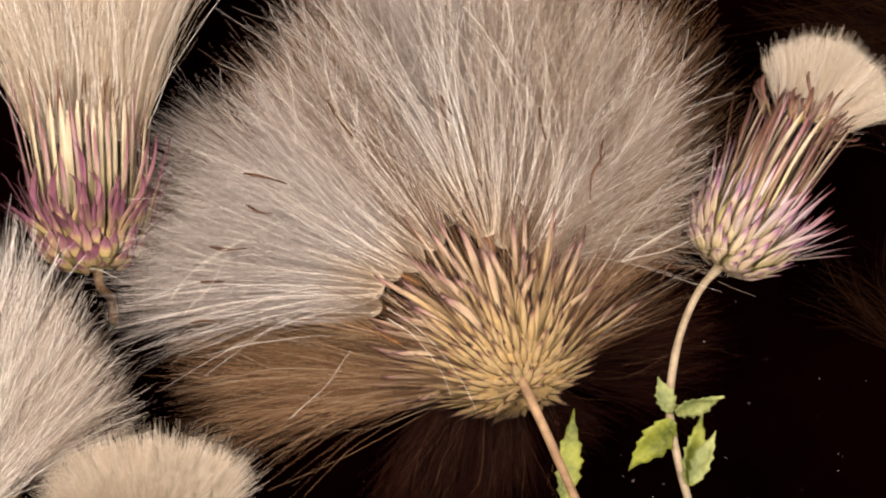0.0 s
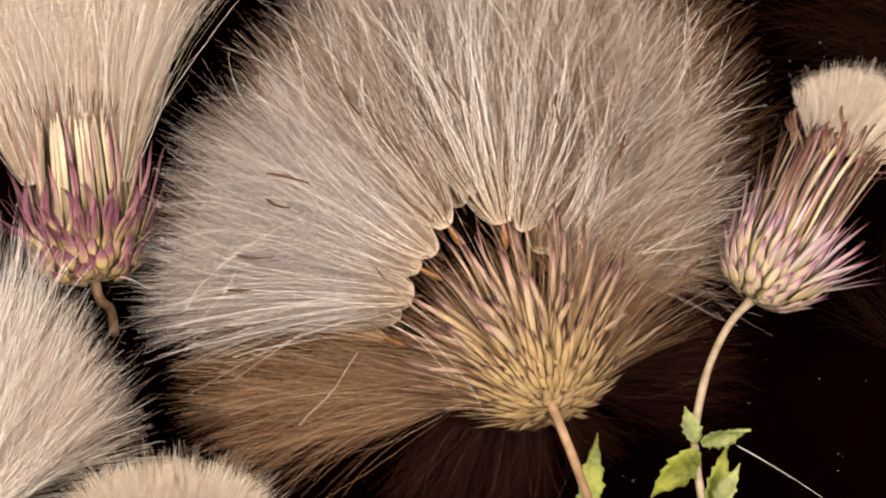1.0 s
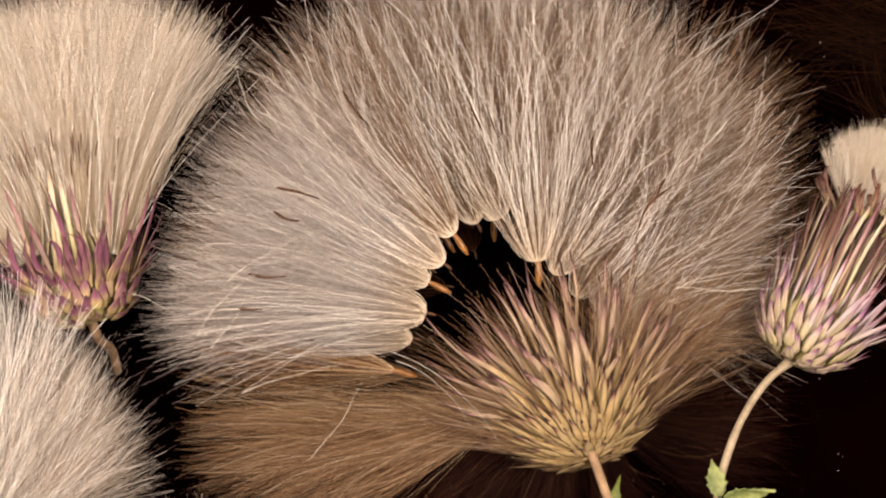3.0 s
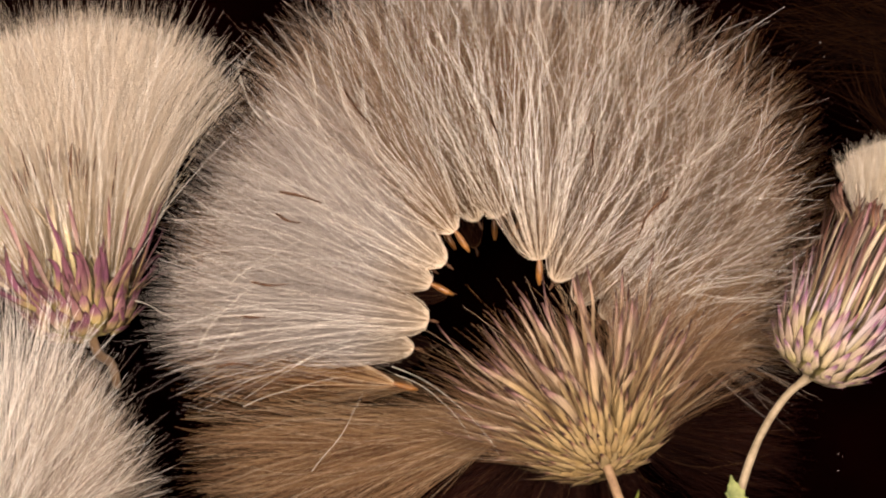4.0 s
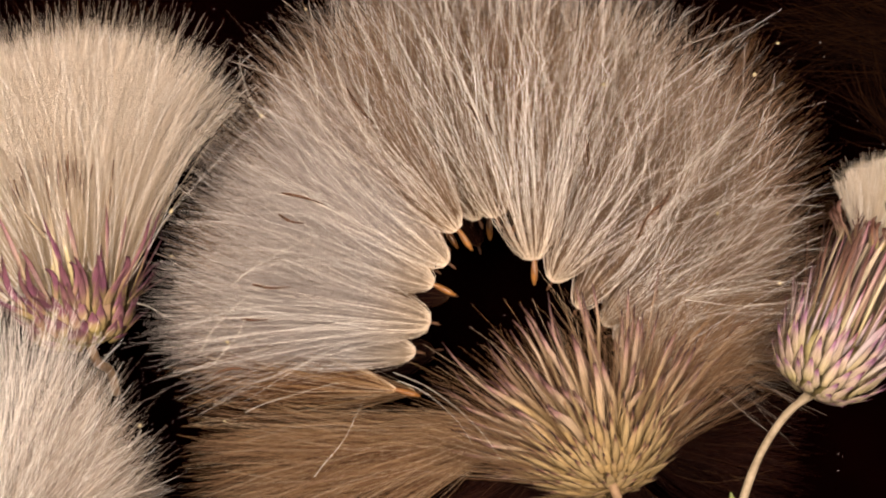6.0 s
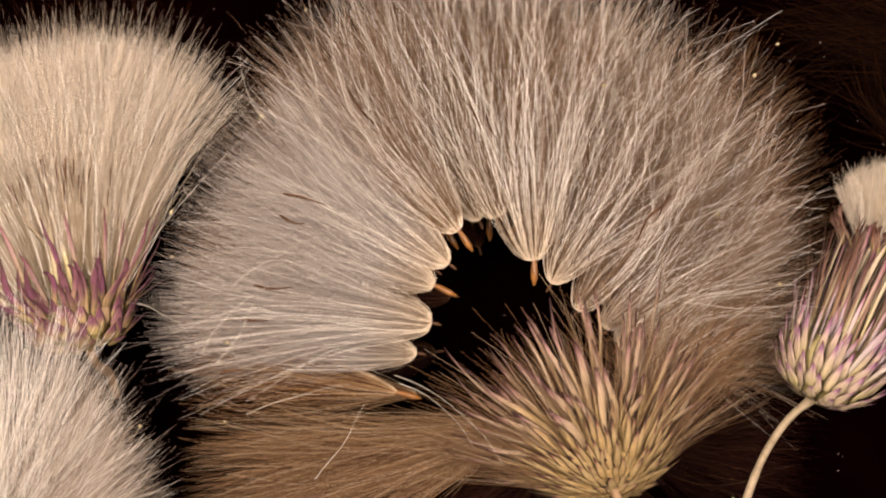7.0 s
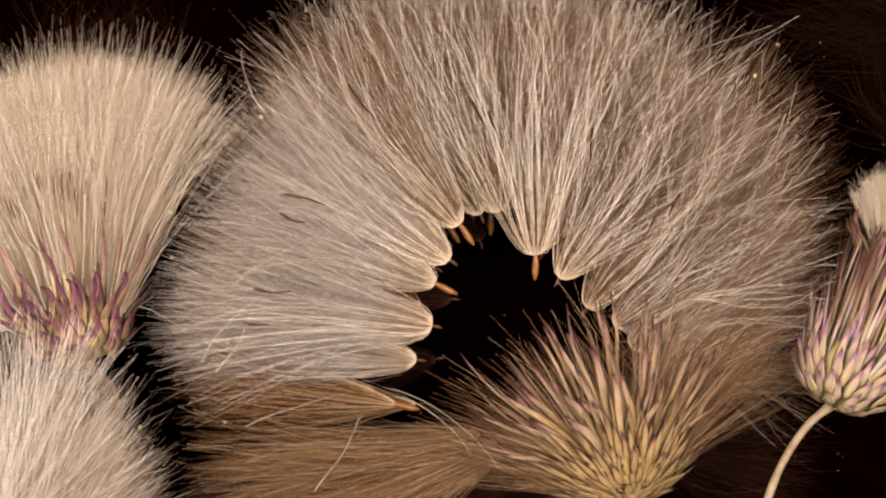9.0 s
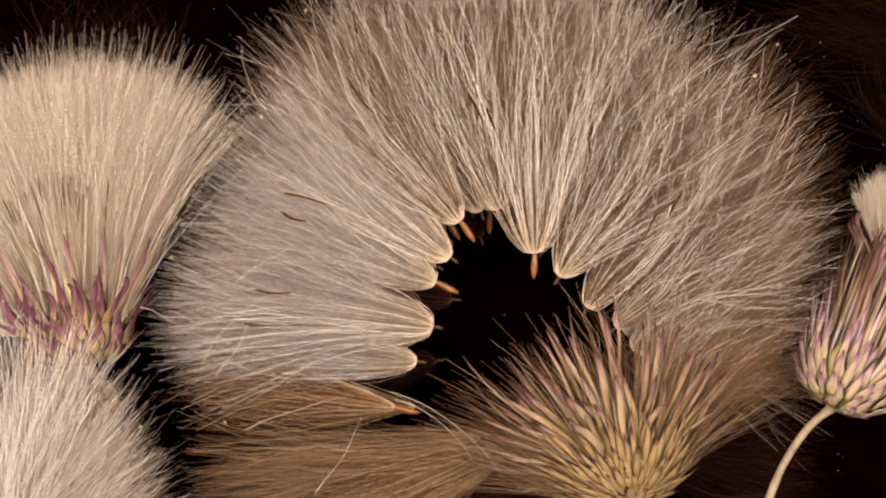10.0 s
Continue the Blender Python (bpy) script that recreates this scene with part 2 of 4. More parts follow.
def hair_mesh(name, sets, mat):
    """Three-sided tapering strands in one mesh. sets: (paths (n, m, 3) in sheet units, radii (n,), coarse or not)."""
    all_verts, all_quads, all_mats, start = [], [], [], 0
    for paths, radii, coarse in sets:
        n, m, _ = paths.shape
        d = np.gradient(paths, axis=1)
        d /= np.linalg.norm(d, axis=2, keepdims=True) + 1e-9
        u = np.cross(d, np.tile(np.array([0.13, 0.21, 0.97]), (n, m, 1)))
        u /= np.linalg.norm(u, axis=2, keepdims=True) + 1e-9
        v = np.cross(d, u)
        taper = np.linspace(1.0, 0.35, m)[None, :, None] * radii[:, None, None]
        ring = [paths + (u * math.cos(a) + v * math.sin(a)) * taper for a in (0.4, 0.4 + 2.0944, 0.4 + 4.18879)]
        all_verts.append(np.stack(ring, axis=2).reshape(-1, 3) * S)
        base = (np.arange(n)[:, None] * m + np.arange(m - 1)[None, :])[:, :, None] * 3 + start
        k = np.arange(3)
        k2 = (k + 1) % 3
        quads = np.stack([base + k, base + k2, base + 3 + k2, base + 3 + k], axis=3).reshape(-1, 4)
        all_quads.append(quads)
        all_mats.append(np.full(len(quads), 1 if coarse else 0, dtype=np.int32))
        start += n * m * 3
    verts, quads, mats = np.concatenate(all_verts), np.concatenate(all_quads), np.concatenate(all_mats)
    me = bpy.data.meshes.new(name)
    me.vertices.add(len(verts))
    me.vertices.foreach_set("co", verts.astype(np.float32).ravel())
    me.loops.add(quads.size)
    me.loops.foreach_set("vertex_index", quads.astype(np.int32).ravel())
    me.polygons.add(len(quads))
    me.polygons.foreach_set("loop_start", np.arange(0, quads.size, 4, dtype=np.int32))
    me.polygons.foreach_set("use_smooth", np.ones(len(quads), dtype=bool))
    me.materials.append(mat)
    me.materials.append(COARSE[mat.name])
    me.polygons.foreach_set("material_index", mats)
    me.update(calc_edges=True)
    return me


def tuft_paths(rng, n, length, spread, seg=6, flat=0.7, bulge=0.34, foot=2.0, ragged=0.12, crinkle=5.0, flare=0.0, inner=0.45, bow=0.0, clumps=14, stray=0.10, locks=None, cling=0.35):
    """Hairs of one tuft along +x: a ring of them leaves a small foot, swells like a shuttlecock and frays at the ends."""
    s = np.linspace(0, 1, seg + 1)[None, :] ** (1.6 if seg < 9 else 2.0)
    a = rng.uniform(0, 2 * np.pi, n) if seg < 9 else rng.uniform(-0.35, np.pi + 0.35, n)
    r = inner + (1 - inner) * rng.uniform(0, 1, n) ** 0.7
    ln = (length * (1 - ragged * rng.uniform(0, 1, n) ** 1.3 - 0.08 * r ** 2))[:, None]
    prof = s ** (bulge + 0.05 * rng.standard_normal((n, 1)).clip(-2, 2)) + flare * s ** 2.5
    w = spread * r[:, None] * prof * rng.uniform(0.85, 1.1, (n, 1))
    x = ln * s
    # strands of one lock lean towards its middle and share one long wave
    la, lf, lp = locks if locks is not None else lock_waves(rng, clumps)
    group = (np.floor(a / (2 * np.pi) * len(la)).astype(int) + rng.integers(0, 2, n)) % len(la)
    turn = (group + 0.5) / len(la) * 2 * np.pi - a
    turn = (turn + np.pi) % (2 * np.pi) - np.pi
    aa = a[:, None] + cling * turn[:, None] * s ** 0.7
    y = (w + foot) * np.cos(aa)
    z = (w * flat + foot) * np.sin(aa)
    ga, gf, gp = la[group][:, None], lf[group][:, None], lp[group][:, None]
    y = y + crinkle * 2.2 * ga * s ** 1.6 * np.sin(gf * s + gp) + bow * length * s ** 2
    z = z + crinkle * 1.0 * ga * s ** 1.6 * np.cos(gf * s * 1.1 + gp)
    # each strand has a slow wave and a free end of its own
    ph, fr = rng.uniform(0, 6.28, (n, 1)), rng.uniform(2.0, 5.0, (n, 1))
    fr = fr * (1.0 if seg < 9 else 1.35)
    amp = crinkle * rng.uniform(0.1, 0.9, (n, 1)) * s ** 1.2 * (1.0 if seg < 9 else 1.05)
    y = y + amp * np.sin(fr * s + ph) + crinkle * 1.3 * s ** 3.5 * rng.standard_normal((n, 1))
    z = z + amp * 0.7 * np.cos(fr * s * 0.9 + ph) + crinkle * s ** 3.5 * rng.standard_normal((n, 1))
    off = (rng.uniform(0, 1, (n, 1)) < stray) * rng.standard_normal((n, 1)).clip(-1.4, 1.4) * length * 0.10
    y = y + off * s ** 1.9
    z = z + np.abs(off) * 0.3 * s ** 2.0
    return np.stack([x, y, z], axis=2)


def lock_waves(rng, clumps):
    return rng.uniform(0.2, 1.7, clumps), rng.uniform(2.0, 4.5, clumps), rng.uniform(0, 6.28, clumps)


def barb_paths(rng, shafts, n, length, reach=0.9, lean=0.32, seg=3):
    """Fine barbs along the shafts of a feathery tuft: each leaves its shaft at a small angle and bends back along it."""
    m = shafts.shape[1]
    pick = rng.integers(0, len(shafts), n)
    at = (0.22 + (reach - 0.22) * rng.uniform(0, 1, n) ** 0.8)
    # shaft points lie closer together near the foot, so go by length along x
    run = np.abs(np.linspace(0, 1, m) ** (1.6 if m < 10 else 2.0))
    pos = np.interp(at, run, np.arange(m))
    i = np.minimum(pos.astype(int), m - 2)
    f = (pos - i)[:, None]
    a, b = shafts[pick, i], shafts[pick, i + 1]
    start = a + (b - a) * f
    d = (b - a) / (np.linalg.norm(b - a, axis=1, keepdims=True) + 1e-9)
    side = rng.standard_normal((n, 3)) * np.array([0.3, 1.0, 0.7])
    side -= d * (side * d).sum(axis=1, keepdims=True)
    ln = (length * rng.uniform(0.6, 1.3, n))[:, None, None]
    s = np.linspace(0, 1, seg + 1)[None, :, None]
    return start[:, None, :] + ln * (d[:, None, :] * s + lean * side[:, None, :] * (s - 0.35 * s * s))


def tuft_sets(rng, fine, coarse, length, spread, thin=0.24, thick=0.7, deg=0.0, offset=(0, 0, 0), fly=0, rise=0.0, barbs=None, lean=0.30, **shape):
    """The fine fluff of one tuft and the coarser threads over it, turned by deg and set off."""
    locks = lock_waves(rng, shape.pop("clumps", 14))
    wave = shape.get("crinkle", 5.0)
    shape["crinkle"] = wave * 0.7
    soft = tuft_paths(rng, fine, length, spread, 5, locks=locks, **shape)
    shape["crinkle"] = wave
    shape["stray"] = shape.get("stray", 0.10) * 2
    shape["ragged"] = shape.get("ragged", 0.12) * 1.2
    bold = tuft_paths(rng, coarse, length, spread * 1.1, 10, locks=locks, **shape)
    shape["stray"], shape["ragged"] = 0.8, 0.5
    free = tuft_paths(rng, fly, length * 1.04, spread * 1.1, 10, locks=locks, **shape) if fly else bold[:0]
    bold = np.concatenate([bold, free])
    coarse += fly
    count = fine if barbs is None else barbs
    down = barb_paths(rng, soft, count, min(95, 0.24 * length), lean=lean)
    return [(rot_paths(soft, deg, offset, rise), thin * rng.uniform(0.7, 1.4, fine), False), (rot_paths(down, deg, offset, rise), thin * 0.8 * rng.uniform(0.7, 1.3, count), False), (rot_paths(bold, deg, offset, rise), thick * rng.uniform(0.6, 1.25, coarse), True)]


def rot_paths(paths, deg, offset=(0, 0, 0), rise=0.0):
    if rise:
        c, s = math.cos(radians(rise)), math.sin(radians(rise))
        paths = np.stack([paths[:, :, 0] * c - paths[:, :, 2] * s, paths[:, :, 1], paths[:, :, 0] * s + paths[:, :, 2] * c], axis=2)
    c, s = math.cos(radians(deg)), math.sin(radians(deg))
    out = paths.copy()
    out[:, :, 0] = paths[:, :, 0] * c - paths[:, :, 1] * s
    out[:, :, 1] = paths[:, :, 0] * s + paths[:, :, 1] * c
    return out + np.array(offset)


def bract_mesh(name, mat, bend, plump=0.32, rings=8, shoulder=0.35, tip=0.03, wig=0.0, hook=0.0, sharp=1.5):
    """A scale or strap of unit length along x and unit width, curling up (+z) towards its tip and wavering sideways."""
    verts, faces = [], []
    for i in range(rings + 1):
        s = i / rings
        w = 0.5 * (0.6 + 0.4 * min(1, s / shoulder)) if s < shoulder else 0.5 * (1 - (1 - tip) * ((s - shoulder) / (1 - shoulder)) ** sharp)
        if tip > 0.1 and i == rings:
            w *= 0.55
        ang = bend * s ** 1.6
        x, z = s * math.cos(ang * 0.5), s * math.sin(ang * 0.5) + hook * max(0, s - 0.8) ** 2 * 4
        y0 = wig * (math.sin(4.2 * s + wig * 20) - math.sin(wig * 20)) * s
        t = plump * w * 0.5
        for yy, zz in ((-w, 0), (-w * 0.5, t), (0, t * 1.5), (w * 0.5, t), (w, 0), (0, -t * 0.6)):
            verts.append((x, y0 + yy, z + zz * 0.35))
    for i in range(rings):
        for k in range(6):
            a, b = i * 6 + k, i * 6 + (k + 1) % 6
            faces.append((a, b, b + 6, a + 6))
    faces.append((5, 4, 3, 2, 1, 0))
    faces.append(tuple(rings * 6 + k for k in range(6)))
    return mesh_of(name, verts, faces, mat)


def basis(axis):
    """A frame whose z is the axis."""
    z = Vector(axis).normalized()
    x = Vector((0, 0, 1)).cross(z)
    x = x.normalized() if x.length > 1e-4 else Vector((1, 0, 0))
    y = z.cross(x)
    return Matrix((x, y, z)).transposed()


def cup_mesh(name, axis, radius, height, mat, rows=10, sides=24, full=0.36):
    """The rounded cup under the scales, along its axis from the stem joint."""
    fr = basis(axis)
    verts, faces = [], []
    for i in range(rows + 1):
        s = i / rows
        r = radius * math.sin(min(1.0, s * 1.25) * math.pi / 2) ** full * (1.0 if s < 0.8 else 1.0 - (s - 0.8)) + 3
        for k in range(sides):
            a = 2 * math.pi * k / sides
            verts.append((fr @ Vector((r * math.cos(a), r * math.sin(a), s * height))) * S)
    for i in range(rows):
        for k in range(sides):
            a, b = i * sides + k, i * sides + (k + 1) % sides
            faces.append((a, b, b + sides, a + sides))
    faces.append(tuple(range(sides - 1, -1, -1)))
    faces.append(tuple(range(len(verts) - sides, len(verts))))
    return mesh_of(name, verts, faces, mat)


def add_bracts(parent, rng, axis, meshes, count, radius, rise, opening, length, width, name="bract", arc=(0, 360), jitter=1.0, opens=None, roll=0.0):
    """A ring of scales: their feet stand at that radius and rise along the axis and lean out by the opening."""
    fr = basis(axis)
    z = fr.col[2]
    for i in range(count):
        a = radians(arc[0] + (arc[1] - arc[0]) * (i + 0.5 + 0.25 * jitter * rng.standard_normal()) / count)
        rad = fr @ Vector((math.cos(a), math.sin(a), 0))
        lean = 6 * jitter * rng.standard_normal()
        ln = length * (1 + 0.12 * jitter * rng.standard_normal())
        wd = width * (1 + 0.12 * jitter * rng.standard_normal())
        foot = (rad * radius + z * (rise + 3 * jitter * rng.standard_normal())) * S
        twist = Matrix.Rotation(radians(10 * jitter * rng.standard_normal()), 3, "X")

        def stand(extra):
            op = radians(opening + lean + extra)
            d = (z * math.cos(op) + rad * math.sin(op)).normalized()
            out = (rad * math.cos(op) - z * math.sin(op)).normalized()
            rot = (Matrix((d, out.cross(d), out)).transposed() @ twist).to_4x4()
            return Matrix.Translation(foot) @ rot @ Matrix.Rotation(radians(extra * roll), 4, "X")

        ob = part(name, meshes[rng.integers(len(meshes))], parent, stand(0) @ Matrix.Diagonal((ln * S, wd * S, wd * S * 1.4, 1)))
        if opens:
            more = 1 + 0.35 * rng.standard_normal()
            MOVES.append((ob, [(t, stand(e * more)) for t, e in opens]))


def stem_part(parent, points, radii, mat, name="stem"):
    v, f = sweep(points, radii, 10)
    return part(name, mesh_of(name, v, f, mat), parent)


def leaf_mesh(name, length, width, mat, curl=0.3, fold=0.35, teeth=6, seed=0):
    """A toothed leaf along +x with a folded midrib and real thickness."""
    rng = np.random.default_rng(seed)
    rows = teeth * 4
    verts, faces = [], []
    across = (-1, -0.55, 0, 0.55, 1)
    for layer in (0, 1):
        for i in range(rows + 1):
            s = i / rows
            w = width * 0.56 * math.sin(math.pi * min(1, s * 0.9 + 0.08)) ** 0.85 * (1 - 0.75 * s ** 2.2)
            tooth = (0.86, 0.93, 1.0, 1.2)[i % 4] * rng.uniform(0.94, 1.06)
            w = max(w * tooth, 1.2) if s < 0.97 else 0.8
            z0 = curl * length * (s * s - 0.4 * s)
            for q in across:
                zz = z0 + abs(q) * w * fold + 2.0 * math.sin(9 * s + 3 * q) - layer * (3.0 if abs(q) < 1 else 1.4)
                verts.append((s * length * S, q * w * S, zz * S))
    m, per = 5, 5 * (rows + 1)
    for layer in (0, 1):
        for i in range(rows):
            for k in range(m - 1):
                a = layer * per + i * m + k
                q = (a, a + m, a + m + 1, a + 1)
                faces.append(q[::-1] if layer == 0 else q)
    for i in range(rows):
        for k in (0, m - 1):
            a = i * m + k
            q = (a, a + m, a + m + per, a + per)
            faces.append(q if k == 0 else q[::-1])
    for i in (0, rows):
        for k in range(m - 1):
            a = i * m + k
            q = (a, a + 1, a + 1 + per, a + per)
            faces.append(q[::-1] if i == 0 else q)
    return mesh_of(name, verts, faces, mat)


def local(dx, dy, dz=0.0, rx=0, ry=0, rz=0):
    return pose(dx * S, dy * S, dz * S, rx, ry, rz)


# ---- the felt ----
def build_felt():
    verts, faces, n = [], [], 24
    for j in range(n + 1):
        for i in range(n + 1):
            x, y = (i / n - 0.5) * 0.6, (j / n - 0.5) * 0.6
            verts.append((x, y, -0.0003 + 0.0003 * noise.noise(Vector((x * 30, y * 30, 0)))))
    for j in range(n):
        for i in range(n):
            a = j * (n + 1) + i
            faces.append((a, a + 1, a + n + 2, a + n + 1))
    thing("ground", "black felt sheet under the thistle heads", "felt", kind="structure", data=mesh_of("ground", verts, faces, M_FELT))


build_felt()
TIMES = (0, 0.5, 1, 1.5, 2, 2.5, 4, 4.5, 5, 5.5, 7, 7.5, 8, 8.5, 9, 9.5, 10)


# ---- the head with plum scales ----
LEFT_ROWS = [(0, 170, 480, 0), (0.5, 168, 491, 1.5), (1, 166, 501, 3), (1.5, 167, 530, 5), (2, 167, 546, 6.5), (2.5, 164, 559, 8),
             (4, 160, 600, 9), (4.5, 160, 608, 9), (5, 158, 613, 9.5), (5.5, 158, 613, 9.5), (7, 156, 619, 10), (7.5, 157, 624, 10.5),
             (8, 155, 638, 11), (8.5, 155, 640, 11), (9, 155, 640, 11), (9.5, 156, 643, 11), (10, 157, 648, 11)]


def build_left_head():
    rng = np.random.default_rng(11)
    head = thing("thistle_flower", "thistle head with plum scales and a dense cream brush", "thistle head", "thistle heads")
    axis = (-0.06, 1.0, 0.02)
    part("cup", cup_mesh("cup", axis, 78, 90, M_CUP_GREEN), head)
    stem_part(head, bezier([(2, 4, 0), (-2, -30, -40), (-8, -55, -130), (-20, -100, -188)], 5), [8] * 16, M_STEM_DRY)
    short = [bract_mesh("bract", M_BR_PLUM, b, 0.28, 8, 0.35, 0.05, 0.0, 0.0, 1.1) for b in (0.1, 0.3)]
    longs = [bract_mesh("long_bract", M_BR_LONG, b, 0.4, 9, 0.7, 0.2, w, 0.1) for b, w in ((0.0, 0.2), (0.1, -0.3), (0.2, 0.4))]
    silks = [bract_mesh("silky_bract", M_BR_SILK, b, 0.3, 9, 0.8, 0.3, w) for b, w in ((0.0, 0.1), (0.04, -0.15))]
    curl = [bract_mesh("bract", M_BR_PLUM, b, 0.4) for b in (0.3, 0.6, 0.9)]
    opens = ((0, 0), (0.5, 1), (1, 2), (1.5, 5), (2.5, 9), (4, 13), (5.5, 14), (7.5, 14), (8, 15), (10, 16))
    narrow = ((0, 0), (0.5, -2), (1, -7), (2.5, -20), (4, -28), (10, -30))
    for count, rad, rise, opening, ln, wd in ((14, 46, 3, 64, 38, 26), (20, 66, 11, 44, 46, 27), (24, 78, 24, 31, 52, 26), (24, 82, 40, 24, 62, 24), (24, 84, 54, 22, 78, 20)):
        add_bracts(head, rng, axis, short, count, rad, rise, opening, ln, wd)
    add_bracts(head, rng, axis, curl, 20, 82, 60, 28, 100, 15)
    add_bracts(head, rng, axis, curl, 16, 82, 56, 50, 110, 13)
    add_bracts(head, rng, axis, longs, 15, 84, 60, 10, 165, 9, "long_bract", opens=opens, roll=1.0)
    thin = [bract_mesh("bract", M_BR_PLUM, b, 0.4, 9, 0.6, 0.15, w, k) for b, w, k in ((0.1, 0.8, 6), (0.2, -1.4, -4), (0.0, 2.0, 10))]
    add_bracts(head, rng, axis, thin, 30, 88, 62, 18, 118, 11, "bract", jitter=1.3, opens=opens)
    add_bracts(head, rng, axis, thin, 16, 92, 64, 13, 160, 8, "bract", jitter=1.3, opens=opens)
    add_bracts(head, rng, axis, silks, 50, 80, 58, 4, 222, 11, "silky_bract", opens=narrow, jitter=0.5)
    add_bracts(head, rng, axis, longs, 22, 84, 60, 5, 250, 8, "long_bract", opens=narrow, jitter=0.9)
    MOVES.append((head, [(t, PM(x, y, 190, d)) for t, x, y, d in LEFT_ROWS]))
    places = [((i * 0.618) % 1 - 0.5) * 2 for i in range(18)] + [-1.0, -1.2, -0.85, -0.55]
    for i, q in enumerate(places):
        depth = rng.uniform(0.5, 1.0) if i % 3 or i > 17 else rng.uniform(-1.0, 0.3)
        sink, lie = rng.uniform(0, 0.4), rng.uniform(222, 266)
        sets = tuft_sets(rng, 380, 26, 408, 62, 0.3, 0.5, fly=3, barbs=440, cling=0.35, stray=0.04, flat=0.8, bulge=0.65, foot=8, ragged=0.07, crinkle=15, flare=0.7, inner=0.0, bow=-0.07 * q)
        me = hair_mesh("seed_tuft", sets, M_CREAM)
        ob = tagged(part("seed_tuft", me, head, None, "cream seed tuft"), kind="stuff")
        rows = []
        for t, drop, fan in ((0, 0, 0.34), (0.5, 18, 0.40), (1, 33, 0.50), (1.5, 52, 0.70), (2.5, 74, 0.97), (4, 92, 1.1), (5.5, 98, 1.13), (7.5, 106, 1.15), (8, 112, 1.17), (10, 117, 1.2)):
            rows.append((t, local(-6 + q * (76 + 16 * (fan - 0.6)), lie - drop * (1.05 + 0.7 * sink) - abs(q) * 12, depth * 22 - 16 + drop * 0.36, 0, 0, 91 - q * (25 * fan - 2))))
        MOVES.append((ob, rows))
    for i in range(24):
        a, ln, x = rng.uniform(-0.12, 0.12), rng.uniform(26, 52), rng.uniform(-115, 105)
        v, f = sweep(bezier([(0, 0, 0), (0.3 * ln * a, ln * 0.5, 2), (ln * a, ln, 0)], 3), [0.5, 0.8, 1.0, 1.2, 1.1, 0.9, 0.5], 6)
        part("dried_floret", mesh_of("dried_floret", v, f, M_FLORET), head, local(x, rng.uniform(240, 315) - abs(x) * 0.25, rng.uniform(66, 90), 0, 0, -x * 0.17))


build_left_head()

# ---- the open head ----
MID_ROWS = [(0, 929, 680, 0), (0.5, 959, 701, -1.5), (1, 980, 720, -3), (1.5, 1001, 761, -4), (2, 1020, 779, -4.5), (2.5, 1034, 793, -5),
            (4, 1078, 830, -5.5), (4.5, 1081, 841, -5.5), (5, 1084, 854, -5.5), (5.5, 1086, 859, -5.5), (7, 1091, 872, -5.5), (7.5, 1096, 874, -5.5),
            (8, 1117, 879, -5.5), (8.5, 1120, 882, -5.5), (9, 1120, 882, -5.5), (9.5, 1121, 884, -5.5), (10, 1124, 887, -5.5)]


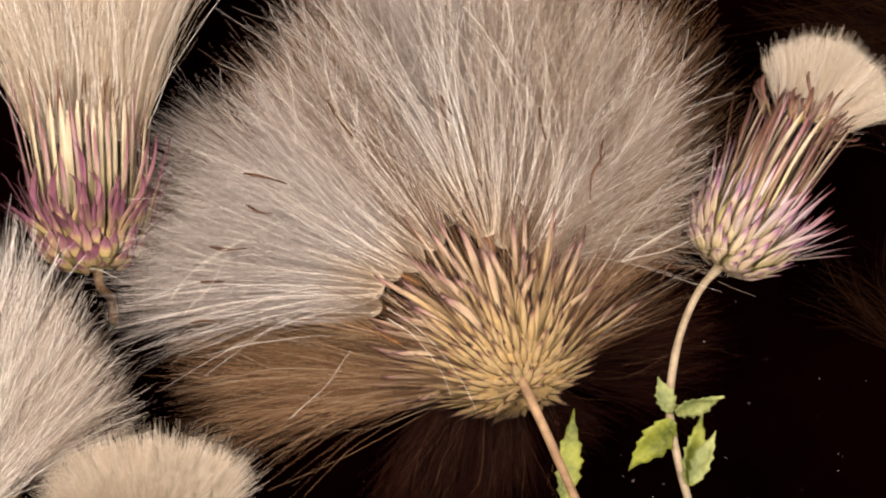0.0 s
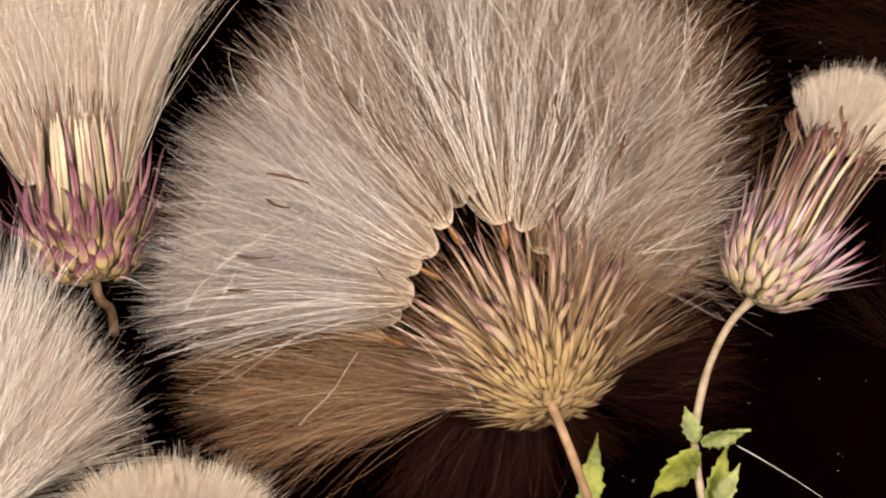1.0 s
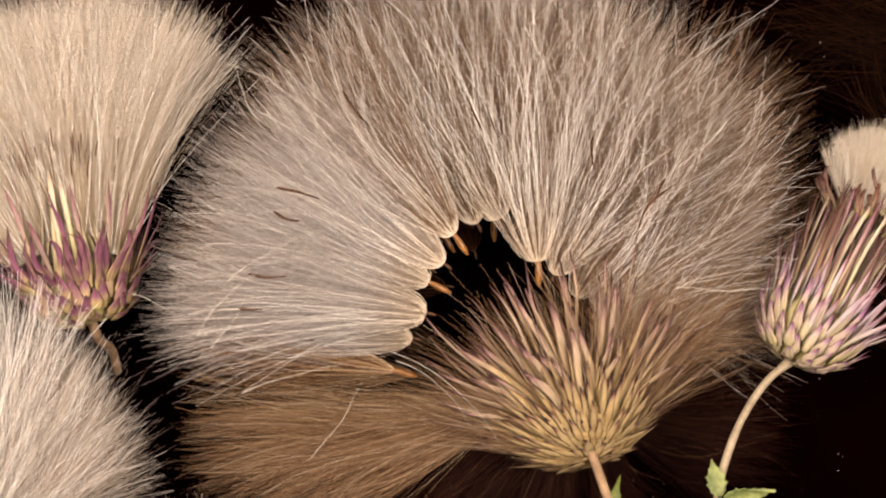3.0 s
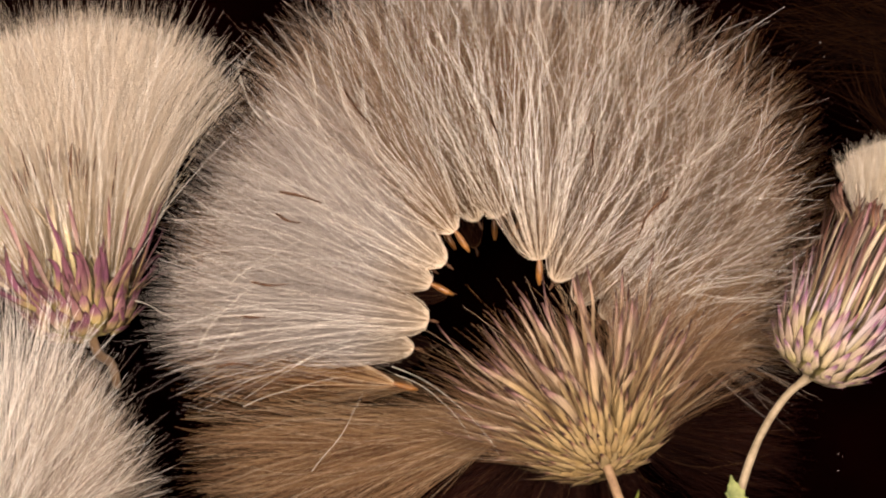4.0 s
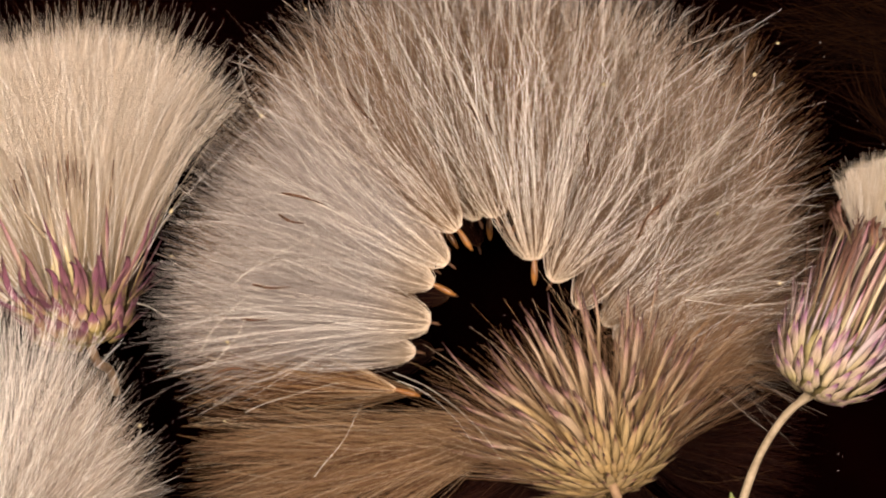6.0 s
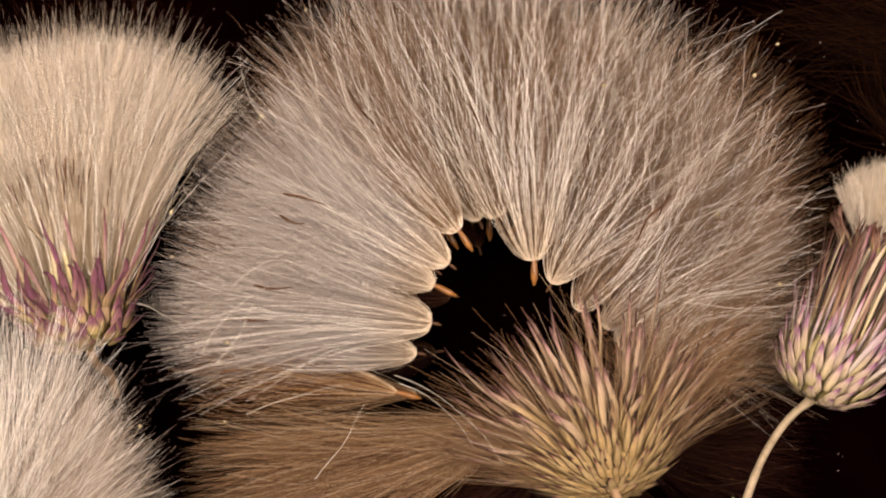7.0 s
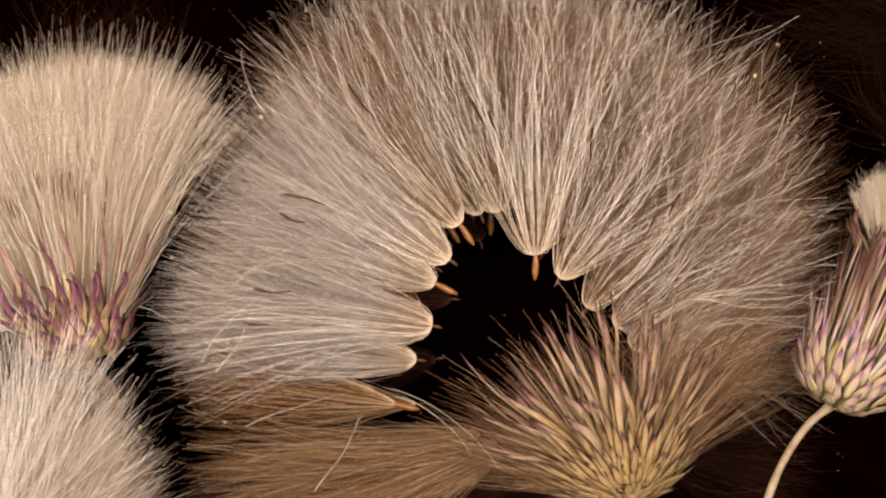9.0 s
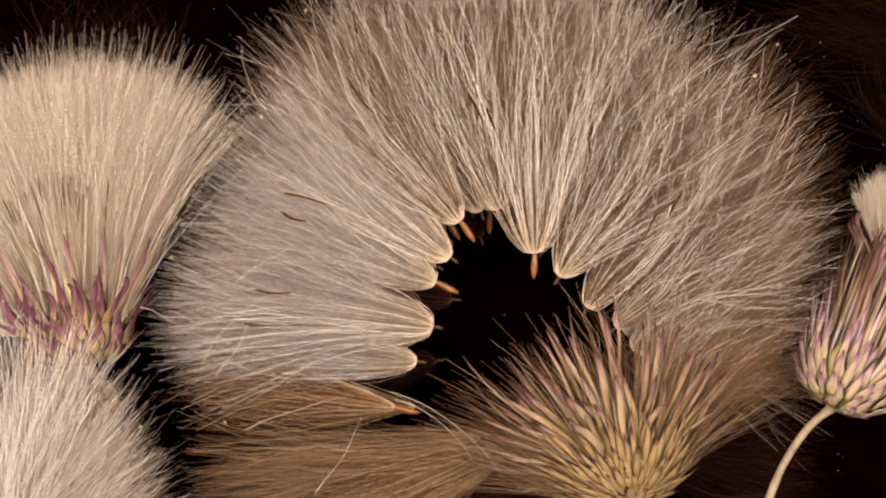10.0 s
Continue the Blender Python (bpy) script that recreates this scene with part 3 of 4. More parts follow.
def build_mid_head():
    rng = np.random.default_rng(23)
    head = thing("thistle_flower", "open thistle head of ochre scales that shed its seeds", "thistle head", "thistle heads")
    axis = (-0.27, 0.66, -0.70)
    part("cup", cup_mesh("cup", axis, 99, 90, M_CUP_OCHRE), head)
    stem_part(head, bezier([(-6, 8, 4), (14, -36, 26), (52, -120, 18), (110, -260, -40), (150, -420, -130)], 5), [12] + [8] * 20, M_STEM_DRY)
    scale = [bract_mesh("bract", M_BR_OCHRE, b, 0.25, 8, 0.3, 0.13, w, 0.0, 0.85) for b, w in ((-0.1, 0.1), (0.0, -0.1), (0.05, 0.15))]
    blade = [bract_mesh("long_bract", M_BR_STRAW, b, 0.25, 10, 0.55, 0.42, w, k, 1.2) for b, w, k in ((-0.15, 0.4, 2), (0.05, -0.6, 0.0), (0.2, 0.5, -3), (0.1, 1.0, 6), (-0.1, -0.9, 0.0))]
    for count, rad, rise, opening, ln, wd in ((10, 6, -1, 82, 36, 17), (15, 20, 1, 78, 38, 17), (20, 34, 3, 73, 42, 16), (24, 47, 6, 69, 47, 16), (27, 59, 10, 65, 53, 15), (30, 70, 15, 61, 60, 14.5), (33, 80, 21, 58, 68, 14), (35, 88, 29, 56, 80, 13), (37, 94, 38, 55, 96, 12), (38, 98, 46, 54, 116, 10.5)):
        add_bracts(head, rng, axis, scale, count, rad, rise, opening, ln, wd, jitter=0.8)
    for count, rad, rise, opening, ln, wd in ((36, 99, 53, 55, 128, 13), (40, 98, 63, 52, 158, 11), (36, 92, 71, 46, 180, 7.5), (22, 80, 78, 38, 205, 6), (12, 88, 76, 44, 232, 5)):
        add_bracts(head, rng, axis, blade, count, rad, rise, opening, ln, wd, "long_bract", (-22, 200), 1.5)
    bent = [bract_mesh("long_bract", M_BR_STRAW, b, 0.3, 12, 0.6, 0.45, w, k, 1.2) for b, w, k in ((0.1, 2.6, 8), (-0.1, -3.0, -6))]
    add_bracts(head, rng, axis, bent, 9, 86, 74, 47, 235, 6, "long_bract", (15, 115), 1.4)
    paths = tuft_paths(rng, 1900, 190, 170, 5, 0.8, 0.75, 80, 0.6, 10, 0.6, 0.2)
    turn = np.array((basis(axis) @ Matrix(((0, 1, 0), (0, 0, 1), (1, 0, 0)))))
    paths = paths @ turn.T + np.array(axis) * 40
    paths = paths[paths[:, -1, 1] > 40 + 0.25 * paths[:, -1, 0]]
    me = hair_mesh("bristles", [(paths[260:], rng.uniform(0.3, 0.7, len(paths) - 260), False), (paths[:260] * 1.12, rng.uniform(0.35, 0.6, 260), True)], M_FAWN_SHADE)
    tagged(part("bristles", me, head, None, "grey receptacle bristles"), kind="stuff")
    lean = Vector((0.93, 0.38, 0))
    MOVES.append((head, [(t, PM(x, y, 250, d) @ Matrix.Rotation(radians(-7 - 2.7 * d), 4, lean)) for t, x, y, d in MID_ROWS]))


build_mid_head()

# paths of five seeds round the gap, and of the loose edge: x, y at TIMES
WAY_E = (674, 596, 683, 599, 683, 603, 689, 626, 694, 639, 697, 648, 698, 684, 700, 691, 701, 694, 701, 694, 703, 699, 703, 704, 701, 715, 700, 717, 700, 720, 700, 723, 700, 726)
WAY_B = (683, 507, 717, 516, 735, 523, 744, 536, 752, 541, 755, 547, 761, 567, 764, 570, 764, 571, 764, 571, 766, 572, 767, 573, 767, 576, 767, 576, 767, 577, 767, 577, 769, 578)
WAY_A = (781, 436, 793, 404, 795, 398, 799, 409, 802, 412, 804, 413, 807, 407, 812, 404, 812, 404, 812, 404, 813, 406, 813, 404, 813, 395, 813, 395, 815, 395, 813, 394, 816, 389)
WAY_C = (864, 420, 874, 389, 890, 397, 917, 436, 936, 452, 949, 464, 954, 461, 949, 459, 948, 461, 946, 461, 945, 462, 946, 461, 948, 452, 948, 452, 948, 452, 948, 450, 946, 449)
WAY_D = (891, 438, 908, 402, 923, 408, 952, 446, 969, 460, 982, 473, 982, 496, 983, 497, 981, 498, 979, 496, 977, 500, 979, 500, 992, 491, 992, 491, 992, 491, 991, 490, 991, 488)
WAY_R = (940, 560, 970, 566, 985, 580, 1010, 618, 1030, 636, 1042, 648, 1076, 672, 1080, 682, 1082, 690, 1084, 694, 1088, 702, 1094, 704, 1110, 704, 1112, 706, 1112, 706, 1113, 708, 1116, 712)
WAYS = (WAY_E, WAY_B, WAY_A, WAY_C, WAY_D, WAY_R)
SWINGS = (-12, 4, -4, 14, 24, 26)       # degrees by which each stands further round at the start


def seed_rows(u, x, y, h, deg, sink=0, turn=None):
    """Rows for a seed that ends at x, y and goes with its neighbours; u: 0 to 5 round the gap; sink: how much higher it lies at the start."""
    i = min(int(u), 4)
    f = u - i
    wa, wb = WAYS[i], WAYS[i + 1]
    mix = [a * (1 - f) + b * f for a, b in zip(wa, wb)]
    swing = SWINGS[i] * (1 - f) + SWINGS[i + 1] * f if turn is None else turn
    rows = []
    for k, t in enumerate(TIMES):
        dx, dy = mix[2 * k] - mix[-2], mix[2 * k + 1] - mix[-1]
        g = (WAY_D[0] + WAY_R[0] - WAY_D[2 * k] - WAY_R[2 * k]) / (WAY_D[0] + WAY_R[0] - WAY_D[-2] - WAY_R[-2])
        rows.append((t, PM(x + dx, y + dy, h + sink * (1 - g), deg + swing * (1 - g))))
    return rows


def build_seed(rng, u, x, y, h, deg, length, spread, fine, coarse, mat, label, thick=0.7, achene=True, crinkle=13.0, bulge=0.5, bow=0.0, inner=0.15, thin=0.34, flare=0.4, sink=0, barbs=None, cling=0.45, fly=6, turn=None):
    seed = thing("thistle_seed", label, "thistle seed", "seeds of the open head")
    sets = tuft_sets(rng, fine, coarse, length, spread, thin, thick, fly=fly, barbs=barbs, cling=cling, flat=0.6, bulge=bulge, foot=1.2, ragged=0.30, crinkle=crinkle * rng.uniform(0.7, 1.4),
                     flare=flare, inner=inner, bow=bow + rng.uniform(-0.09, 0.09), clumps=int(rng.integers(7, 15)), stray=0.06)
    tagged(part("pappus", hair_mesh("pappus", sets, mat), seed), kind="stuff")
    if not achene:
        # tucked-in achenes: dark floret brown mimics shade on the seed coat
        v, f = sweep([(3, 0, 0), (-3, 0, -1), (-10, 0, -3), (-17, 1, -6)], [1.6, 2.6, 2.8, 1.0], 6)
        part("achene", mesh_of("achene", v, f, M_FLORET), seed)
    if achene:
        v, f = sweep([(5, 0, 0), (0, 0, 0), (-5, 0, 0), (-16, 1, -1), (-30, 2, -4), (-42, 3, -8)], [2.0, 3.6, 4.0, 5.6, 5.2, 1.8], 8)
        part("achene", mesh_of("achene", v, f, M_SEED), seed)
    MOVES.append((seed, seed_rows(u, x, y, h, deg, sink, turn)))
    return seed


def build_seeds():
    rng = np.random.default_rng(5)
    silver = "thistle seed with a spread silvery tuft"
    dusky = "thistle seed with pale threads over a tuft in dusky painted shade"
    tan = "thistle seed with a tuft in tan painted shade"
    # round the gap: u, x, y, h, bearing, length, spread, fine, coarse, how pointed, wave
    front = ((2.0, 815, 392, 225, 129, 490, 98, 620, 90, 0.5, 15), (1.75, 797, 456, 210, 146, 445, 80, 700, 80, 0.5, 12), (1.5, 772, 500, 200, 158, 425, 76, 700, 70, 0.46, 11),
             (1.0, 767, 578, 215, 169, 490, 84, 800, 80, 0.42, 10), (0.6, 738, 640, 185, 173, 440, 74, 700, 60, 0.46, 12), (3.0, 946, 449, 240, 93, 570, 135, 170, 80, 0.52, 18),
             (2.6, 880, 372, 190, 106, 560, 105, 420, 70, 0.5, 22), (4.0, 990, 490, 228, 60, 465, 112, 420, 80, 0.58, 20), (3.5, 960, 440, 180, 78, 500, 110, 360, 70, 0.6, 24),
             (2.3, 850, 375, 170, 117, 545, 100, 440, 70, 0.5, 20))
    for i, (u, x, y, h, deg, ln, sp, fine, coarse, point, wave) in enumerate(front):
        # past the pale ones, the fine fluff carries brown shade in its colour
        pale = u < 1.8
        build_seed(rng, u, x, y, h, deg, ln, sp, fine if pale else int(fine * 0.75), int(coarse * (0.95 if pale else 0.75)), M_SILVER if pale else M_DUSKY_SHADE, silver if pale else dusky, 0.52 if pale else 0.54, i in (0, 2, 5), wave * 1.3, point, -0.09 if u >= 1.75 and u != 3.0 else 0.0, 0.25 if u == 3.0 else 0.1, 0.28, 0.4 if pale else 0.8,
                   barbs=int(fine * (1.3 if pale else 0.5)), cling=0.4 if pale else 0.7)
    # silvery ones that lie on top at first and sink as the ring opens
    # added to brighten the closed ring; once sunk, they let it darken
    bright_cover = ((2.15, 850, 340, 118, 470), (2.5, 890, 330, 108, 500), (2.8, 920, 330, 98, 520), (3.1, 950, 340, 88, 500), (3.4, 980, 360, 78, 455), (3.7, 1000, 390, 68, 430), (4.0, 1020, 430, 56, 415), (4.3, 1050, 470, 48, 430), (4.6, 1080, 520, 38, 390), (4.8, 1095, 560, 24, 370), (5.0, 1115, 610, 10, 330), (4.9, 1105, 590, 40, 350))
    for u, x, y, deg, ln in bright_cover:
        build_seed(rng, u, x, y, 26 if u < 3.3 else 75, deg, ln, 95, 400, 22, M_SILVER if u < 3.3 else M_SHAG, silver, 0.44, False, 16, fly=0, thin=0.3, sink=190 if u < 3.3 else 140, barbs=520, cling=0.3)
    # right-hand tufts, their shade painted in with dusky and fawn
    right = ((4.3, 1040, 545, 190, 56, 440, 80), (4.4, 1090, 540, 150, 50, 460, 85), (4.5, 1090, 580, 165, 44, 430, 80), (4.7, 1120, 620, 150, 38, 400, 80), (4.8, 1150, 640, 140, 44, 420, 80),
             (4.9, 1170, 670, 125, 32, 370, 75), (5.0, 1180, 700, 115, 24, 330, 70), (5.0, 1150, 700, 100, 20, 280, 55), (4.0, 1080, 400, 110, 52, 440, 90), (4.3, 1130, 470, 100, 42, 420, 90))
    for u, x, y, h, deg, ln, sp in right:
        build_seed(rng, u, x, y, h, deg, ln, sp, 300, 40, M_FAWN_SHADE if u > 4.95 else M_DUSKY_SHADE, dusky, 0.54, False, 24, fly=0, thin=0.3, sink=40, cling=0.7)
    for i in range(15):
        u = 0.9 + 3.3 * (i + 0.5) / 15
        deg = 176 - (u - 0.7) / 3.5 * 122 + rng.uniform(-5, 5)
        x = 880 + math.cos(radians(deg)) * rng.uniform(110, 190)
        y = 500 - math.sin(radians(deg)) * rng.uniform(110, 170)
        build_seed(rng, u, x, y, rng.uniform(40, 120), deg, rng.uniform(380, 450), 95, 400, 12, M_SILVER if u < 1.7 else M_FAWN_SHADE, silver if u < 1.7 else dusky, 0.46, i % 4 == 1, 15)
    # back layer, browner in colour to stand for shade behind the front tufts
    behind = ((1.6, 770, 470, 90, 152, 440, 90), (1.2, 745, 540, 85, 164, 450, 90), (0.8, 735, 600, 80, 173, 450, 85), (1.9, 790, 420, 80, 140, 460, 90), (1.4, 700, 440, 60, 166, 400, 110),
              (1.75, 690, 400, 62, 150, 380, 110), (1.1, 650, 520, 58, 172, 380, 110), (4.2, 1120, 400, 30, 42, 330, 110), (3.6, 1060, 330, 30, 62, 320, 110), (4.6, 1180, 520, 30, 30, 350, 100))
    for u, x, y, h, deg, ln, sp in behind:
        build_seed(rng, u, x, y, h, deg, ln, sp, 380, 9, M_FAWN_SHADE, dusky, 0.46, False, 14, barbs=240, fly=2)
    # tufts beneath the head and in the gap, their shade put into the colour
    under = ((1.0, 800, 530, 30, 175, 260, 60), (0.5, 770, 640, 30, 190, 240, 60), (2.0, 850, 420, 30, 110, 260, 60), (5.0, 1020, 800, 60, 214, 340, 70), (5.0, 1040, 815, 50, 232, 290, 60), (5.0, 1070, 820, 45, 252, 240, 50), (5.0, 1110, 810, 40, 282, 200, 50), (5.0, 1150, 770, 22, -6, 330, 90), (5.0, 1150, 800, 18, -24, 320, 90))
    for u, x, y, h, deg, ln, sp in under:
        build_seed(rng, u, x, y, h, deg, ln, sp, 300, 8, M_RUSSET_SHADE, "thistle seed with a tuft underneath in russet painted shade", 0.4, False)
    # low side tufts, dimmed by the tan colour instead of by shade
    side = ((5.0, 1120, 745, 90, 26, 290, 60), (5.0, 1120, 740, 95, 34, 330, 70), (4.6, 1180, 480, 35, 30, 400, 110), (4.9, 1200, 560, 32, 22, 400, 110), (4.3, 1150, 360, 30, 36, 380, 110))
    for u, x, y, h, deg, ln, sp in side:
        build_seed(rng, u, x, y, h, deg, ln, sp, 300, 20, M_TAN_SHADE, tan, 0.42, False, 16, barbs=200)
    # lower tufts, with their shade given as tan and fawn colour
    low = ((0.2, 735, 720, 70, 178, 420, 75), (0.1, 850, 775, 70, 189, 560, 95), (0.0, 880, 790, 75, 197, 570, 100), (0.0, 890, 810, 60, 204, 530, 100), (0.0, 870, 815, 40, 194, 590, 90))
    build_seed(rng, 0.0, 700, 722, 178, 171, 400, 78, 190, 60, M_TAN_SHADE, "thistle seed with a golden straw tuft", 0.55, True, 14, 0.75, -0.05, 0.1, cling=0.8, fly=0)
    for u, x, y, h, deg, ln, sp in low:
        build_seed(rng, u, x, y, h, deg, ln, sp, 300, 66, M_FAWN_SHADE if deg > 186 else M_TAN_SHADE, tan, 0.5, False, 15, 0.75, 0.0, 0.1, cling=0.95, barbs=260, turn=-12 - max(0, deg - 190) * 0.9)


build_seeds()

# ---- the upright small head with lilac scales ----
RIGHT_ROWS = [(0, 1274, 475, 0), (0.5, 1309, 507, 0.2), (1, 1332, 533, 0.4), (1.5, 1354, 588, 0.6), (2, 1367, 611, 1.4), (2.5, 1380, 626, 2),
              (4, 1433, 669, 4), (4.5, 1435, 680, 4.2), (5, 1433, 692, 4.5), (5.5, 1433, 697, 4.5), (7, 1438, 709, 5), (7.5, 1444, 712, 5.2),
              (8, 1470, 715, 6), (8.5, 1470, 720, 6), (9, 1472, 720, 6), (9.5, 1473, 721, 6), (10, 1475, 723, 6)]


def build_right_head():
    rng = np.random.default_rng(31)
    head = thing("thistle_flower", "small thistle head with lilac scales on a bent pale stem", "thistle head", "thistle heads")
    axis, tall = (0.50, 0.86, 0.06), (0.455, 0.89, 0.06)
    part("cup", cup_mesh("cup", axis, 76, 110, M_CUP_GREEN), head)
    scale = [bract_mesh("bract", M_BR_LILAC, b, 0.25, 8, 0.3, 0.1, 0.0, 0.0, 0.9) for b in (0.05, 0.2)]
    outer = [bract_mesh("bract", M_BR_PINK, b, 0.25, 9, 0.5, 0.06, w) for b, w in ((0.2, 0.3), (0.5, -0.4))]
    longs = [bract_mesh("long_bract", M_BR_PINK, b, 0.3, 9, 0.5) for b in (0.0, 0.12)]
    rust = [bract_mesh("withered_floret", M_BR_RUST, b, 0.5, 10, 0.75, 0.4, w, k) for b, w, k in ((0.1, 1.2, 0.6), (0.3, -1.8, 0.0), (0.15, 2.4, -0.5), (0.0, -0.6, 1.0))]
    for count, rad, rise, opening, ln, wd in ((10, 26, 0, 72, 34, 24), (14, 46, 5, 60, 40, 25), (18, 62, 13, 46, 48, 25), (21, 72, 26, 32, 58, 24), (23, 77, 42, 23, 72, 22), (24, 79, 56, 18, 92, 19)):
        add_bracts(head, rng, axis, scale, count, rad, rise, opening, ln, wd, jitter=0.8)
    fold = ((0, 0), (1.5, -3), (4, -10), (7, -13), (10, -15))
    add_bracts(head, rng, axis, outer, 26, 76, 66, 13, 128, 11, jitter=1.2)
    add_bracts(head, rng, axis, outer, 20, 76, 56, 40, 142, 11, arc=(75, 285), jitter=1.3, opens=fold)
    add_bracts(head, rng, tall, longs, 14, 58, 80, 8, 130, 8, "long_bract")
    strips = [bract_mesh("floret", m, b, 0.4, 9, 0.8, 0.3, w) for m, b, w in ((M_BR_LONG, 0.0, 0.4), (M_BR_RUST, 0.05, -0.5), (M_BR_SILK, 0.0, 0.7), (M_BR_LONG, 0.0, 0.3), (M_BR_SILK, 0.0, -0.8))]
    add_bracts(head, rng, tall, strips, 44, 58, 80, 3, 222, 8, "floret", jitter=0.6)
    add_bracts(head, rng, tall, strips, 30, 42, 84, 2, 220, 9, "floret", jitter=0.6)
    add_bracts(head, rng, tall, rust, 26, 64, 130, 4, 176, 5.5, "withered_floret", jitter=1.4)
    add_bracts(head, rng, tall, rust, 64, 62, 272, 26, 60, 6.5, "withered_floret", jitter=2.2)
    for i in range(11):
        q = (i / 10 - 0.5) * 2
        lift = (0, 14, -6)[i % 3]
        reach = 144 - (44 if q < 0 else 34) * q * q
        sets = tuft_sets(rng, 420, 26, reach, 24, 0.34, 0.6, 71 - (38 if q > 0 else 16) * q, (152 + 38 * q, 258 - 16 * q, 0), 0, lift, stray=0.01, flat=1.6, bulge=0.8, foot=14, ragged=0.07, crinkle=2, flare=0.4, inner=0.0)
        me = hair_mesh("seed_tuft", sets, M_IVORY)
        tagged(part("seed_tuft", me, head, None, "short cream seed tuft"), kind="stuff")
    MOVES.append((head, [(t, PM(x, y, 190, d)) for t, x, y, d in RIGHT_ROWS]))
    stalk = stem_part(head, bezier([(2, 6, 0), (-36, -40, -2), (-66, -110, -6), (-82, -190, -10), (-84, -260, -14), (-66, -350, -20), (-40, -440, -40), (0, -600, -110)], 4), [10, 8] + [6.3] * 8 + [7] * 19, M_STEM)
    leaves = ((-84, -262, 8, -20, 20, 232, 122, 60, M_LEAF), (-80, -250, 14, 30, -14, 24, 88, 40, M_LEAF_PALE), (-86, -250, 6, 0, 20, 108, 66, 34, M_LEAF_PALE),
              (-52, -378, -8, 10, 20, 76, 128, 44, M_LEAF), (-50, -372, 8, -30, 10, 62, 100, 34, M_LEAF_PALE), (-262, -420, -60, 0, 20, 83, 170, 44, M_LEAF))
    for i, (dx, dy, dz, rx, ry, rz, ln, wd, mat) in enumerate(leaves):
        part("leaf", leaf_mesh("leaf", ln, wd, mat, 0.12, 0.3, 5 + i % 2, i), stalk, local(dx, dy, dz, rx, ry, rz), "toothed green leaf")
    v, f = sweep(bezier([(-262, -418, -60), (-240, -500, -70), (-120, -600, -90), (0, -600, -110)], 4), [6] * 13, 8)
    part("side_stem", mesh_of("side_stem", v, f, M_STEM), stalk)
    MOVES.append((stalk, [(t, local(0, 0, 0, 0, 0, d)) for t, d in ((0, 0), (0.5, -1.2), (1, -3.4), (1.5, -6.6), (2.5, -11), (4, -13), (5, -13.5), (7, -14.5), (10, -16))]))


build_right_head()


# ---- the shaggy brush and the round brush at the edge ----
def build_shaggy():
    rng = np.random.default_rng(41)
    head = thing("thistle_flower", "shaggy thistle head of long silver-white hairs", "thistle head", "thistle heads")
    part("cup", cup_mesh("cup", (0.6, 0.75, 0.1), 70, 90, M_CUP_GREEN), head)
    for i in range(15):
        q = i / 14
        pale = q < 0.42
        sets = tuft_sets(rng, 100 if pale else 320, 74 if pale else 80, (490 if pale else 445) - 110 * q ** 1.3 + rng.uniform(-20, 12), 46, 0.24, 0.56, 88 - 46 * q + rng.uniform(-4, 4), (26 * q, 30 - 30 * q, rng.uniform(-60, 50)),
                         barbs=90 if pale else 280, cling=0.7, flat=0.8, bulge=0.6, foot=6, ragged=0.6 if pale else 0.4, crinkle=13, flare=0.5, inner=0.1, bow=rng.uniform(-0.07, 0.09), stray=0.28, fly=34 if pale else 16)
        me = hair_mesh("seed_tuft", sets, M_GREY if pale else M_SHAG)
        tagged(part("seed_tuft", me, head), kind="stuff")
    MOVES.append((head, [(t, PM(x, y, 290, d)) for t, x, y, d in
                  ((0, -75, 905, 0), (0.5, -72, 912, 0), (1, -70, 922, -0.5), (1.5, -66, 948, -1), (2, -62, 968, -1.5), (2.5, -58, 985, -2), (4, -45, 1022, -3.5), (5.5, -40, 1034, -4), (7, -38, 1040, -4.5), (8, -32, 1048, -5.5), (10, -25, 1055, -6))]))


def build_round_brush():
    rng = np.random.default_rng(43)
    head = thing("thistle_flower", "round thistle head with a clipped cream brush", "thistle head", "thistle heads")
    part("cup", cup_mesh("cup", (0.05, 1, 0), 60, 80, M_CUP_GREEN), head)
    for tier, (rise, many) in enumerate(((0, 7), (22, 6), (44, 5))):
        for i in range(many):
            q = i / (many - 1)
            sets = tuft_sets(rng, 420, 44, 212, 30, 0.3, 0.46, 124 - 68 * q, (-26 + 52 * q, 16, 0), 6, rise, barbs=420, flat=1.0, bulge=0.7, foot=10, ragged=0.16, crinkle=5, flare=0.4, inner=0.05)
            tagged(part("seed_tuft", hair_mesh("seed_tuft", sets, M_IVORY), head), kind="stuff")
    MOVES.append((head, [(t, PM(x, y, 330, d)) for t, x, y, d in
                  ((0, 265, 1012, 0), (0.5, 285, 1037, 0), (1, 300, 1055, 0), (1.5, 312, 1092, 0), (2, 322, 1112, 0), (2.5, 332, 1132, 0), (4, 350, 1172, 0), (10, 370, 1210, 0))]))


build_shaggy()
build_round_brush()


